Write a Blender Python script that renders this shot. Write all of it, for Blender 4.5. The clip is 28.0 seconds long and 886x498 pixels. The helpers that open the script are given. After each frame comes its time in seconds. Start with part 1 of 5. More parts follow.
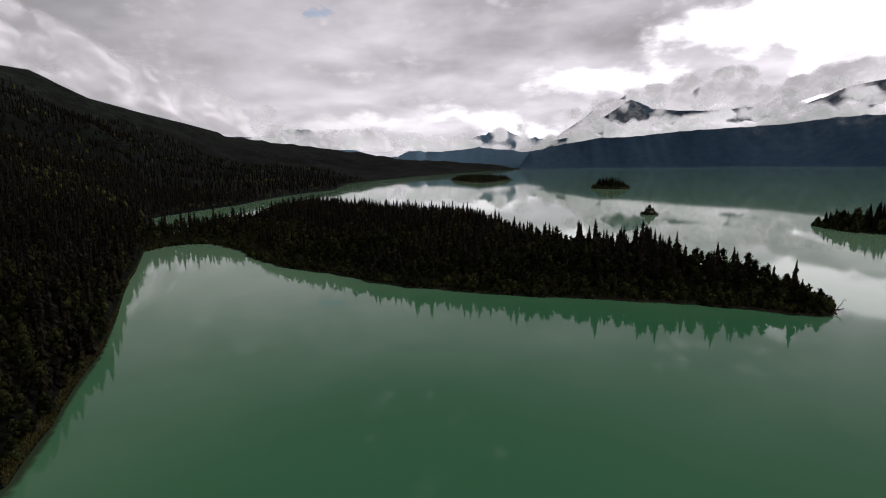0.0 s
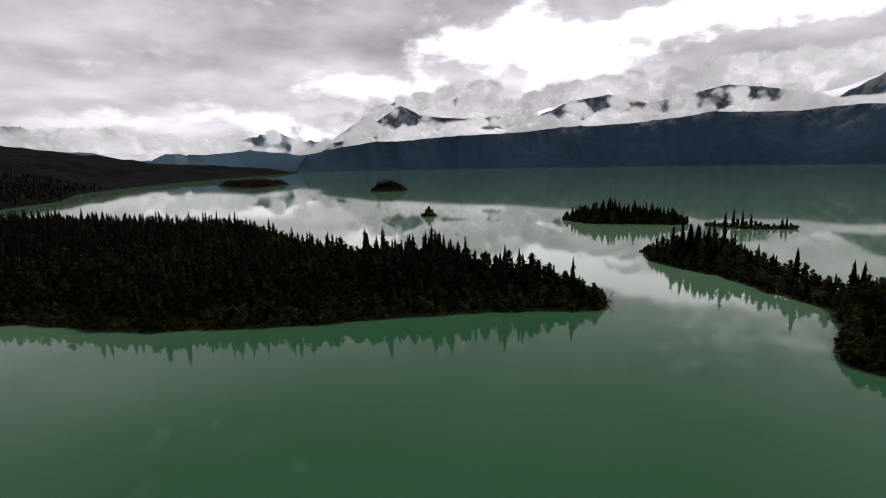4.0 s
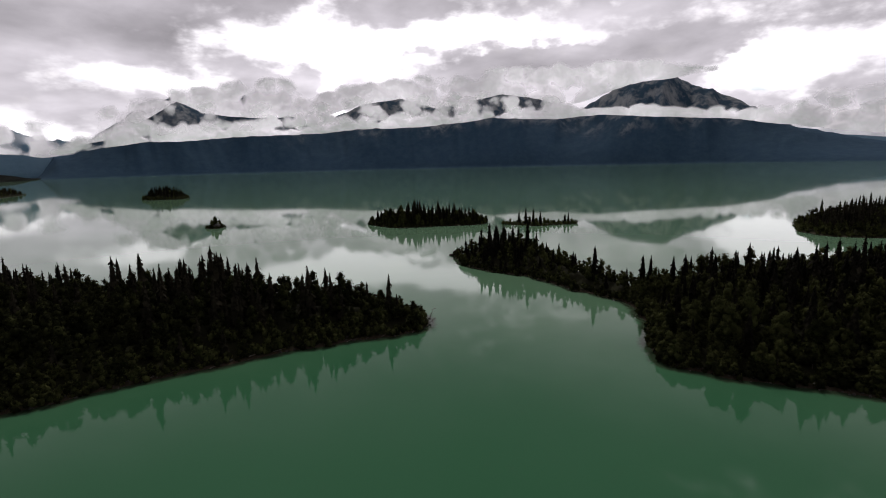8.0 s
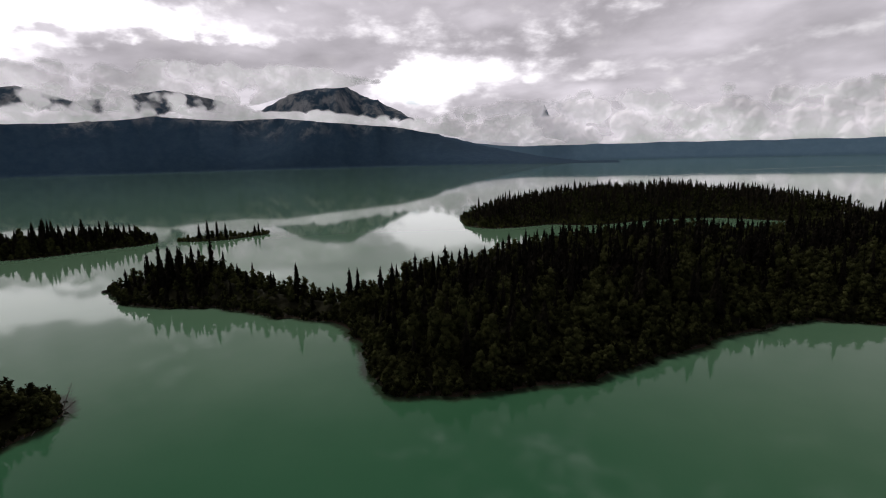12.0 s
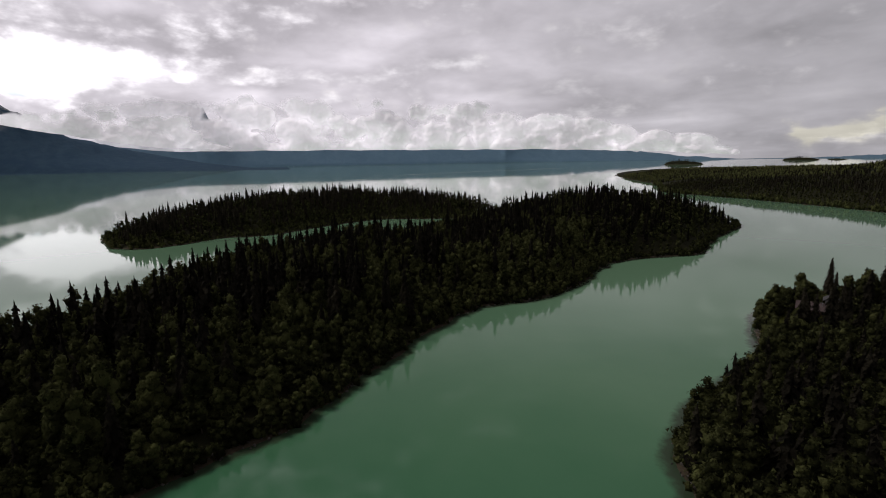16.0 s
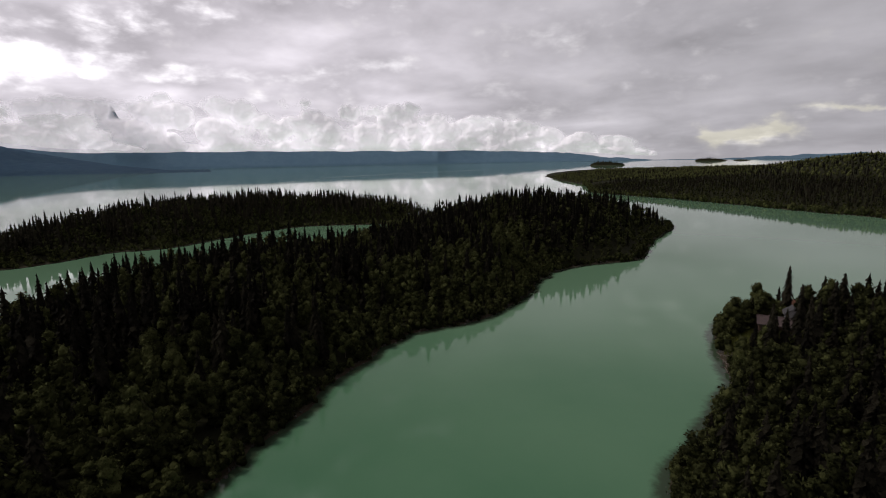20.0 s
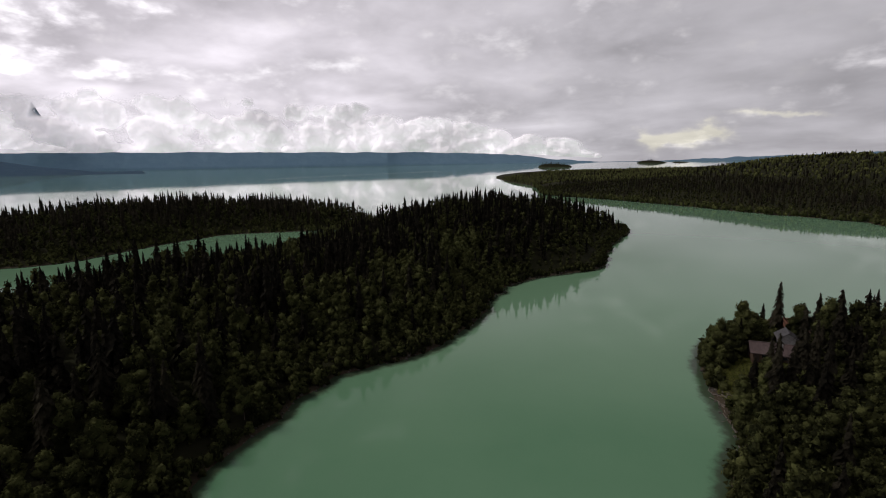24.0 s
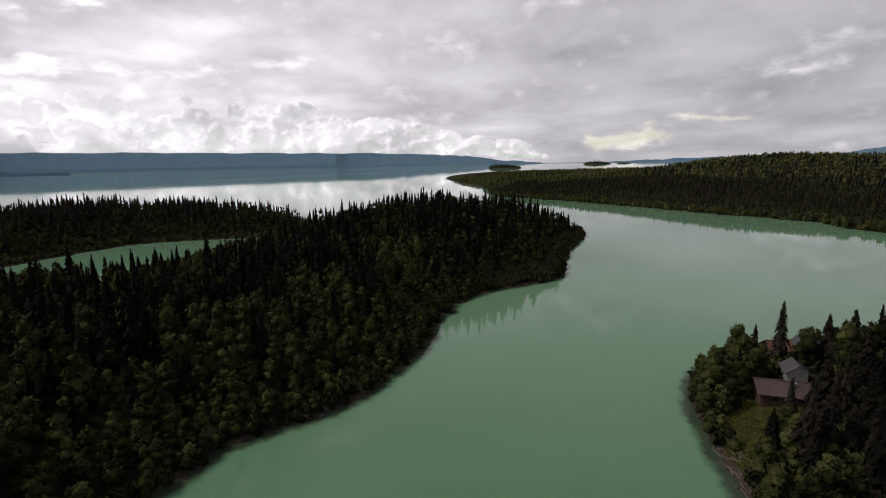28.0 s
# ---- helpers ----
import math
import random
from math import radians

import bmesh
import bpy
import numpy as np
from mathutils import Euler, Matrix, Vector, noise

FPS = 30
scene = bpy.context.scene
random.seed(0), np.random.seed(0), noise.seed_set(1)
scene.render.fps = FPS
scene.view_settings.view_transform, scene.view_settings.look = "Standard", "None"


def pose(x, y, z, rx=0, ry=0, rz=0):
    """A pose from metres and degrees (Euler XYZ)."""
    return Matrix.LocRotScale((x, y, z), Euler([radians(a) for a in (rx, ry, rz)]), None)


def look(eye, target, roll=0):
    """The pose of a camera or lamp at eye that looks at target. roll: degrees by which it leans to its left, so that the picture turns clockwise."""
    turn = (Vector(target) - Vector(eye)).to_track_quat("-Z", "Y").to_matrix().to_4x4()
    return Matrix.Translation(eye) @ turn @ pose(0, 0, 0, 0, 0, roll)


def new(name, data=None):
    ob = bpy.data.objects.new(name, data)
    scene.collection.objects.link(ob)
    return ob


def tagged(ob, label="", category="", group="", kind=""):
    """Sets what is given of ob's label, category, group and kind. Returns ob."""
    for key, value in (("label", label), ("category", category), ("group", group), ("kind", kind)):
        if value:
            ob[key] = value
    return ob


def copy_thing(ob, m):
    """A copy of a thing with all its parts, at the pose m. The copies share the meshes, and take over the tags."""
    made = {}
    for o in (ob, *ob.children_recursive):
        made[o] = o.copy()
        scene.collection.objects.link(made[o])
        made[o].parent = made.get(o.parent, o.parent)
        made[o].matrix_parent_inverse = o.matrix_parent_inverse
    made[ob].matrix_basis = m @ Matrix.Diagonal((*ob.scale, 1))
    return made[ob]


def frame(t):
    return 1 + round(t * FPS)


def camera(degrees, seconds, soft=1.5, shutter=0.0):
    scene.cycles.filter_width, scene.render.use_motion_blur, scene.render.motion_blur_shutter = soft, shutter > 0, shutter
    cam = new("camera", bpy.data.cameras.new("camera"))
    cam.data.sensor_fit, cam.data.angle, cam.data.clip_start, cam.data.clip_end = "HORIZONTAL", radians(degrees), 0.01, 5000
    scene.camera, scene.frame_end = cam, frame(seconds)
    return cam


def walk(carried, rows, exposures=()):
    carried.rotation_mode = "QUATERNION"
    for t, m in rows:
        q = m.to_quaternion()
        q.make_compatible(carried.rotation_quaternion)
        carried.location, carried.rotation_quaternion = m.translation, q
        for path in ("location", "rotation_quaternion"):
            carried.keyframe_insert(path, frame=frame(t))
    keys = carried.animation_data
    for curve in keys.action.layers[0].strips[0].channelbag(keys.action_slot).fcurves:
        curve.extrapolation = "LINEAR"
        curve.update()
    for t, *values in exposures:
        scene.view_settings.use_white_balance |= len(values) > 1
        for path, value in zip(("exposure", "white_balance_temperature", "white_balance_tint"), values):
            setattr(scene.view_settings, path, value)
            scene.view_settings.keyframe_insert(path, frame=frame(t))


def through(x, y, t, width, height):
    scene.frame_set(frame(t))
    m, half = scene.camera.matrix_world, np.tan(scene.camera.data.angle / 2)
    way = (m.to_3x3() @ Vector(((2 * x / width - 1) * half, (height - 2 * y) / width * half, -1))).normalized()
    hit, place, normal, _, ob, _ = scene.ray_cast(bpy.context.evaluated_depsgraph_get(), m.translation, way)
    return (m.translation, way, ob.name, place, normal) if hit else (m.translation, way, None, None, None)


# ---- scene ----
# seconds, x, y, z, then heading (clockwise from +y), tilt and roll in degrees
PATH = [
    (0, 0.00, -0.00, 50.01, 0.00, -9.68, -0.69), (0.5, 0.52, 3.61, 49.97, 2.66, -9.67, -0.69), (1, 1.09, 7.23, 49.93, 5.24, -9.64, -0.76),
    (1.5, 1.66, 10.91, 49.88, 7.75, -9.63, -0.78), (2, 2.23, 14.64, 49.81, 10.34, -9.61, -0.77), (2.5, 2.92, 18.33, 49.73, 14.11, -9.62, -0.76),
    (3, 3.87, 21.79, 49.65, 18.11, -9.64, -0.78), (3.5, 5.04, 25.12, 49.59, 21.99, -9.65, -0.92), (5.5, 11.31, 37.90, 49.90, 29.26, -9.72, -1.20),
    (6, 13.25, 40.85, 49.95, 32.65, -9.75, -1.19), (6.5, 15.31, 43.67, 49.99, 36.34, -9.78, -1.24), (7, 17.37, 46.47, 50.01, 39.89, -9.82, -1.29),
    (7.5, 19.57, 49.25, 50.04, 43.54, -9.84, -1.34), (8, 21.94, 51.79, 50.07, 46.60, -9.91, -1.38), (8.5, 24.48, 54.18, 50.10, 49.55, -9.96, -1.35),
    (9, 27.12, 56.46, 50.12, 52.44, -9.97, -1.36), (9.5, 29.92, 58.57, 50.15, 56.31, -10.07, -1.38), (10, 32.83, 60.39, 50.17, 61.16, -10.09, -1.43),
    (10.5, 35.78, 62.18, 50.20, 66.44, -10.19, -1.38), (11, 38.77, 63.63, 50.23, 71.48, -10.23, -1.37), (11.5, 41.73, 64.69, 50.25, 76.25, -10.26, -1.37),
    (12, 44.38, 65.31, 50.24, 81.01, -10.29, -1.40), (12.5, 46.84, 65.72, 50.20, 85.54, -10.33, -1.34), (14.5, 56.47, 66.62, 49.79, 103.82, -10.26, -1.10),
    (15, 59.00, 66.09, 49.59, 108.36, -10.27, -1.12), (15.5, 61.44, 65.20, 49.37, 112.67, -10.27, -1.03), (16, 63.94, 64.07, 49.18, 116.94, -10.25, -0.97),
    (16.5, 66.55, 62.74, 49.04, 119.26, -10.31, -0.97), (17, 69.17, 61.22, 48.97, 121.09, -10.28, -1.03), (17.5, 71.86, 59.60, 48.94, 121.91, -10.27, -1.06),
    (18, 74.53, 57.84, 48.93, 122.28, -10.18, -1.03), (18.5, 77.13, 55.87, 48.92, 122.49, -10.15, -1.02), (19, 79.73, 53.65, 48.92, 122.68, -10.16, -0.98),
    (19.5, 82.32, 51.31, 48.91, 123.17, -10.18, -1.03), (20, 84.97, 48.97, 48.89, 124.45, -10.22, -1.05), (20.5, 87.71, 46.61, 48.85, 125.56, -10.21, -1.05),
    (21, 90.41, 44.17, 48.82, 126.08, -10.18, -1.02), (21.5, 93.08, 41.73, 48.77, 126.40, -10.18, -1.00), (23.5, 102.89, 32.45, 48.12, 129.55, -10.12, -0.93),
    (24, 105.20, 30.00, 47.94, 130.04, -10.12, -0.91), (24.5, 107.55, 27.40, 47.73, 130.27, -10.11, -0.92), (25, 109.94, 24.67, 47.48, 130.39, -10.13, -0.94),
    (25.5, 112.29, 21.91, 47.22, 130.47, -10.13, -0.93), (26, 114.66, 19.15, 46.96, 130.77, -10.12, -0.89), (26.5, 117.03, 16.34, 46.73, 132.11, -10.12, -0.88),
    (27, 119.37, 13.55, 46.52, 133.70, -10.11, -0.82), (27.5, 121.60, 10.79, 46.34, 134.72, -10.07, -0.85), (28, 123.69, 7.98, 46.16, 135.54, -10.06, -0.87),
]

def aimed(x, y, z, heading, tilt, roll):
    a, b = radians(heading), radians(tilt)
    way = Vector((math.sin(a) * math.cos(b), math.cos(a) * math.cos(b), math.sin(b)))
    return look((x, y, z), Vector((x, y, z)) + way, roll)


cam = camera(82.61, 28.0, 1.0)
EXPOSURES = [(0, 0.0), (6, -0.04), (9, -0.14), (12, -0.22), (15, -0.10), (17, 0.0), (20, 0.06), (24, 0.2), (28, 0.32)]
walk(cam, [(r[0], aimed(*r[1:])) for r in PATH], EXPOSURES)

# ---- light: overcast, the sun hidden behind the cloud over the far range ----
SUN_AZ, SUN_EL = 47.0, 48.0


def way_to(az, el):
    a, b = radians(az), radians(el)
    return Vector((math.sin(a) * math.cos(b), math.cos(a) * math.cos(b), math.sin(b)))


class Nodes:
    """A short way to write node trees."""

    def __init__(self, tree):
        self.t = tree
        tree.nodes.clear()

    def add(self, kind, _out=0, **values):
        n = self.t.nodes.new(kind)
        for k, v in values.items():
            if k in n.inputs:
                self.put(n.inputs[k], v)
        return n

    def put(self, socket, v):
        if isinstance(v, bpy.types.NodeSocket):
            self.t.links.new(v, socket)
        else:
            socket.default_value = v

    def math(self, op, a, b=0.0, c=0.0, clamp=False):
        n = self.t.nodes.new("ShaderNodeMath")
        n.operation, n.use_clamp = op, clamp
        for s, v in zip(n.inputs, (a, b, c)):
            self.put(s, v)
        return n.outputs[0]

    def vec(self, op, a, b=(0, 0, 0)):
        n = self.t.nodes.new("ShaderNodeVectorMath")
        n.operation = op
        self.put(n.inputs[0], a)
        self.put(n.inputs[1], b)
        return n.outputs["Value"] if op in ("DOT_PRODUCT", "LENGTH") else n.outputs[0]

    def step(self, x, lo, hi, a=0.0, b=1.0):
        n = self.t.nodes.new("ShaderNodeMapRange")
        n.interpolation_type = "SMOOTHSTEP"
        for s, v in zip(n.inputs[:5], (x, lo, hi, a, b)):
            self.put(s, v)
        return n.outputs[0]

    def noise(self, vector, scale, detail=4.0, rough=0.55, warp=0.0):
        n = self.t.nodes.new("ShaderNodeTexNoise")
        self.put(n.inputs["Vector"], vector)
        n.inputs["Scale"].default_value, n.inputs["Detail"].default_value = scale, detail
        n.inputs["Roughness"].default_value, n.inputs["Distortion"].default_value = rough, warp
        return n.outputs["Fac"]

    def puffs(self, vector, scale, detail=3.0):
        n = self.t.nodes.new("ShaderNodeTexVoronoi")
        n.feature, n.normalize = "SMOOTH_F1", True
        self.put(n.inputs["Vector"], vector)
        for k, v in (("Scale", scale), ("Detail", detail), ("Roughness", 0.55), ("Smoothness", 0.35)):
            n.inputs[k].default_value = v
        return self.math("SUBTRACT", 1.0, n.outputs["Distance"])

    def mix(self, f, a, b):
        n = self.t.nodes.new("ShaderNodeMix")
        n.data_type = "RGBA"
        self.put(n.inputs[0], f)
        self.put(n.inputs[6], a)
        self.put(n.inputs[7], b)
        return n.outputs[2]

    def join(self, x, y, z):
        n = self.t.nodes.new("ShaderNodeCombineXYZ")
        for s, v in zip(n.inputs, (x, y, z)):
            self.put(s, v)
        return n.outputs[0]

    def split(self, v):
        n = self.t.nodes.new("ShaderNodeSeparateXYZ")
        self.put(n.inputs[0], v)
        return n.outputs


world = bpy.data.worlds.new("overcast_sky")
scene.world = world
world.use_nodes = True
n = Nodes(world.node_tree)
sky = n.t.nodes.new("ShaderNodeTexSky")
sky.sky_type, sky.sun_disc = "NISHITA", False
sky.sun_elevation, sky.sun_rotation = radians(SUN_EL), radians(SUN_AZ)
way = n.vec("NORMALIZE", n.t.nodes.new("ShaderNodeTexCoord").outputs["Generated"])
dx, dy, dz = n.split(way)
az = n.math("MULTIPLY", n.math("ARCTAN2", dx, dy), 57.2958)
el = n.math("MULTIPLY", n.math("ARCSINE", dz), 57.2958)
up = n.math("ADD", n.math("MAXIMUM", dz, 0.0), 0.17)
flat = n.join(n.math("DIVIDE", dx, up), n.math("DIVIDE", dy, up), 0.0)
deck = n.noise(flat, 1.35, 4.0, 0.46, 0.25)
broad = n.noise(flat, 0.5, 2.0, 0.5)
wisps = n.noise(n.vec("MULTIPLY", way, (1.0, 1.0, 2.6)), 15.0, 6.0, 0.55, 0.2)
puffs = n.puffs(n.vec("MULTIPLY", way, (1.0, 1.0, 1.5)), 15.0)
# ragged outlines: headings and heights are shifted by uneven amounts
shift = n.t.nodes.new("ShaderNodeTexNoise")
n.put(shift.inputs["Vector"], n.vec("MULTIPLY", way, (1.0, 1.0, 1.8)))
for k, v in (("Scale", 8.0), ("Detail", 5.0), ("Roughness", 0.55)):
    shift.inputs[k].default_value = v
sx, sy, sz = n.split(shift.outputs["Color"])
wide = n.math("ADD", az, n.math("MULTIPLY", n.math("SUBTRACT", sx, 0.5), 14.0))
high = n.math("ADD", el, n.math("MULTIPLY", n.math("SUBTRACT", sy, 0.5), 5.5))


def masses(rows):
    """Soft masses of cloud, or openings in it: heading, height, half width, half height, weight."""
    total = 0.0
    for a, e, w, h, k in rows:
        x = n.math("MULTIPLY", n.math("SUBTRACT", wide, a), 1.0 / w)
        y = n.math("MULTIPLY", n.math("SUBTRACT", high, e), 1.0 / h)
        q = n.math("ADD", n.math("MULTIPLY", x, x), n.math("MULTIPLY", y, y))
        total = n.math("ADD", total, n.math("MULTIPLY", n.math("EXPONENT", n.math("MULTIPLY", q, -1.0)), k))
    return total


OPENINGS = [(37, 10.5, 9, 3.0, 1.0), (50, 13.0, 20, 1.6, 0.95), (33.5, 6.0, 3.4, 3.4, 1.0), (77, 7.6, 5, 2.7, 1.0), (85, 8.8, 7, 1.8, 0.75),
            (17, 8.2, 8, 1.1, 0.7), (1, 4.6, 9, 1.2, 0.62), (-13, 4.2, 8, 0.9, 0.45), (10, 3.0, 4, 1.2, 0.7), (106, 8.6, 10, 1.2, 0.22), (118, 10.0, 7, 1.0, 0.22)]
COVERS = [(29.5, 8.0, 3.6, 2.0, 1.0), (54.5, 8.6, 6.5, 2.4, 1.1), (67, 10.4, 6, 1.8, 1.0), (60, 11.5, 3, 0.8, 0.4), (44, 11.2, 2.0, 0.5, 0.5)]
HEAVY = [(11, 12.4, 13, 2.4, 0.13), (22, 16.5, 22, 2.0, 0.10), (148, 11.0, 6, 2.0, 0.10), (-39, 12.0, 8, 3.5, 0.13), (88, 11.6, 9, 1.2, 0.08),
         (140, 5.0, 12, 1.6, 0.05), (165, 7.0, 9, 2.0, 0.05), (54.5, 8.2, 6, 2.0, 0.07), (29.5, 8.0, 3.5, 1.8, 0.06), (68, 10.0, 6, 1.8, 0.06)]
rugged = n.math("ADD", n.math("MULTIPLY", n.math("SUBTRACT", puffs, 0.45), 1.0), n.math("ADD", n.math("MULTIPLY", n.math("SUBTRACT", deck, 0.5), 1.5), n.math("MULTIPLY", n.math("SUBTRACT", wisps, 0.5), 0.9)))
clear = n.math("ADD", n.math("SUBTRACT", masses(OPENINGS), masses(COVERS)), rugged)
clear = n.step(clear, 0.32, 0.95)
# how near the way is to the hidden sun
to_sun = n.vec("DOT_PRODUCT", way, tuple(way_to(SUN_AZ + 7, 12)))
base = n.math("ADD", n.step(to_sun, -0.45, 0.72, 0.65, 0.865), n.math("MULTIPLY", n.math("SUBTRACT", 0.5, broad), 0.16))
grain = n.math("ADD", n.math("MULTIPLY", n.math("SUBTRACT", 0.5, deck), 0.52), n.math("MULTIPLY", n.math("SUBTRACT", 0.5, wisps), 0.12))
base = n.math("ADD", base, n.math("MULTIPLY", grain, n.step(to_sun, -0.3, 0.9, 0.55, 1.3)))
cells = n.puffs(n.vec("ADD", flat, n.vec("MULTIPLY", shift.outputs["Color"], (0.5, 0.5, 0.0))), 2.4, 2.0)
base = n.math("SUBTRACT", base, n.math("MULTIPLY", n.math("SUBTRACT", cells, 0.6), n.step(to_sun, 0.0, 0.8, 0.08, 0.24)))
base = n.math("SUBTRACT", base, masses(HEAVY))
base = n.math("MULTIPLY", base, n.step(el, 13.0, 32.0, 1.0, 0.58))
glint = masses([(152.8, 1.3, 1.7, 0.9, 1.0), (156.0, 2.0, 2.0, 0.7, 0.9), (163.5, 3.2, 3.5, 0.3, 0.5)])
glint = n.step(n.math("ADD", glint, n.math("MULTIPLY", n.math("SUBTRACT", puffs, 0.45), 0.9)), 0.25, 0.95)
level = n.math("ADD", n.math("MULTIPLY", base, n.math("SUBTRACT", 1.0, clear)), n.math("MULTIPLY", clear, n.step(to_sun, 0.2, 0.95, 0.90, 1.28)))
level = n.math("ADD", level, n.math("MULTIPLY", glint, 0.13))
value = n.math("POWER", n.math("MAXIMUM", level, 0.05), 2.2)
tone = n.mix(clear, n.mix(n.step(to_sun, -0.2, 0.7), (0.985, 0.95, 1.02, 1), (0.995, 0.935, 1.02, 1)), (1.0, 0.965, 1.01, 1))
tone = n.mix(glint, tone, (1.0, 0.955, 0.84, 1))
tone = n.vec("SCALE", tone)
n.put(n.t.nodes[-1].inputs["Scale"], value)
sky_part = n.vec("SCALE", sky.outputs[0])
n.t.nodes[-1].inputs["Scale"].default_value = 0.1
gap = n.step(n.math("ADD", masses([(77.6, 5.6, 1.8, 0.7, 1.0), (84.0, 7.0, 2.0, 0.4, 0.7), (-13.5, 15.5, 1.5, 0.7, 1.0), (12.5, 7.3, 1.6, 0.4, 0.8)]), n.math("SUBTRACT", wisps, 0.5)), 0.5, 1.0)
shade = n.mix(n.math("MULTIPLY", gap, 0.55), tone, sky_part)
bg = n.add("ShaderNodeBackground", Color=shade, Strength=1.0)
out = n.t.nodes.new("ShaderNodeOutputWorld")
n.t.links.new(bg.outputs[0], out.inputs[0])

sun = new("sun", bpy.data.lights.new("sun", "SUN"))
sun.data.energy, sun.data.angle, sun.data.color = 1.15, radians(10), (1.0, 0.95, 0.88)
sun.matrix_world = look(way_to(SUN_AZ, SUN_EL) * 100, (0, 0, 0))


# ---- materials ----
def material(name):
    m = bpy.data.materials.new(name)
    m.use_nodes = True
    return m, Nodes(m.node_tree)


def finish(n, shader, bump=None):
    out = n.t.nodes.new("ShaderNodeOutputMaterial")
    n.t.links.new(shader.outputs[0], out.inputs[0])


def place(n):
    return n.t.nodes.new("ShaderNodeNewGeometry").outputs["Position"]


def relief(n, height, strength, distance):
    b = n.add("ShaderNodeBump", Strength=strength, Distance=distance, Height=height)
    return b.outputs[0]


def leaf_material(name, dark, light, through=0.25):
    m, n = material(name)
    geo = n.t.nodes.new("ShaderNodeNewGeometry")
    rnd = n.t.nodes.new("ShaderNodeObjectInfo").outputs["Random"]
    patch = n.noise(geo.outputs["Position"], 0.22, 2.0)
    grain = n.noise(geo.outputs["Position"], 1.6, 2.0)
    k = n.math("ADD", n.math("MULTIPLY", geo.outputs["Random Per Island"], 0.35), n.math("MULTIPLY", patch, 0.75))
    k = n.math("ADD", k, n.math("MULTIPLY", n.math("ADD", rnd, grain), 0.3))
    col = n.mix(n.step(k, 0.58, 1.3), dark, light)
    crumple = n.noise(geo.outputs["Position"], 3.2, 3.0, 0.65)
    p = n.add("ShaderNodeBsdfPrincipled", **{"Base Color": col, "Roughness": 0.8, "Specular IOR Level": 0.02, "Normal": relief(n, crumple, 1.0, 0.5)})
    t = n.add("ShaderNodeBsdfTranslucent", Color=col)
    s = n.add("ShaderNodeMixShader", Fac=through)
    n.t.links.new(p.outputs[0], s.inputs[1])
    n.t.links.new(t.outputs[0], s.inputs[2])
    finish(n, s)
    return m


SPRUCE = leaf_material("spruce_needles", (0.0105, 0.0096, 0.0072, 1), (0.056, 0.049, 0.033, 1), 0.08)
LEAVES = leaf_material("broad_leaves", (0.016, 0.0175, 0.0075, 1), (0.135, 0.143, 0.052, 1), 0.09)


def plain_material(name, a, b, scale, rough=0.85, bump=0.4, size=0.05, metal=0.0):
    m, n = material(name)
    pos = n.t.nodes.new("ShaderNodeTexCoord").outputs["Object"]
    k = n.noise(pos, scale, 5.0, 0.6)
    big = n.noise(pos, scale * 0.17, 2.0)
    col = n.mix(n.step(n.math("ADD", n.math("MULTIPLY", k, 0.6), n.math("MULTIPLY", big, 0.4)), 0.35, 0.65), a, b)
    p = n.add("ShaderNodeBsdfPrincipled", **{"Base Color": col, "Roughness": rough, "Metallic": metal,
                                             "Normal": relief(n, k, bump, size)})
    finish(n, p)
    return m


BARK = plain_material("bark", (0.06, 0.045, 0.035, 1), (0.16, 0.13, 0.10, 1), 6.0)
DRIFT = plain_material("driftwood", (0.075, 0.060, 0.050, 1), (0.24, 0.20, 0.175, 1), 1.2)
ROCK = plain_material("shore_rock", (0.030, 0.027, 0.024, 1), (0.095, 0.082, 0.070, 1), 2.0, 0.8, 0.8, 0.2)


def ground_material():
    m, n = material("forest_ground")
    pos = place(n)
    k = n.noise(pos, 0.35, 6.0, 0.6)
    fine = n.noise(pos, 2.3, 4.0, 0.6)
    forest = n.mix(k, (0.014, 0.016, 0.008, 1), (0.038, 0.036, 0.018, 1))
    shore = n.mix(fine, (0.030, 0.024, 0.016, 1), (0.095, 0.074, 0.052, 1))
    z = n.split(pos)[2]
    rim = n.step(n.math("ADD", z, n.math("MULTIPLY", k, -1.0)), -0.25, 0.1, 1.0, 0.0)
    col = n.mix(rim, forest, shore)
    p = n.add("ShaderNodeBsdfPrincipled", **{"Base Color": col, "Roughness": 0.95, "Specular IOR Level": 0.08, "Normal": relief(n, fine, 0.6, 0.2)})
    finish(n, p)
    return m


GROUND = ground_material()


def slope_material(name, low, high, stone, line, scale):
    """Far wooded slopes: woods below, thin brush and bare stone above the line."""
    m, n = material(name)
    pos = place(n)
    z = n.split(pos)[2]
    woods = n.noise(pos, scale, 7.0, 0.65)
    broad = n.noise(pos, scale * 0.12, 5.0, 0.6)
    col = n.mix(n.step(woods, 0.35, 0.7), low, high)
    bare = n.step(n.math("ADD", z, n.math("MULTIPLY", broad, 500.0)), line, line + 160.0)
    streak = n.noise(n.vec("MULTIPLY", pos, (1.0, 1.0, 0.35)), scale * 0.5, 6.0, 0.65)
    col = n.mix(n.math("MULTIPLY", bare, n.step(streak, 0.42, 0.66)), col, stone)
    p = n.add("ShaderNodeBsdfPrincipled", **{"Base Color": col, "Roughness": 0.95, "Specular IOR Level": 0.05,
                                             "Normal": relief(n, woods, 0.9, 6.0)})
    finish(n, p)
    return m


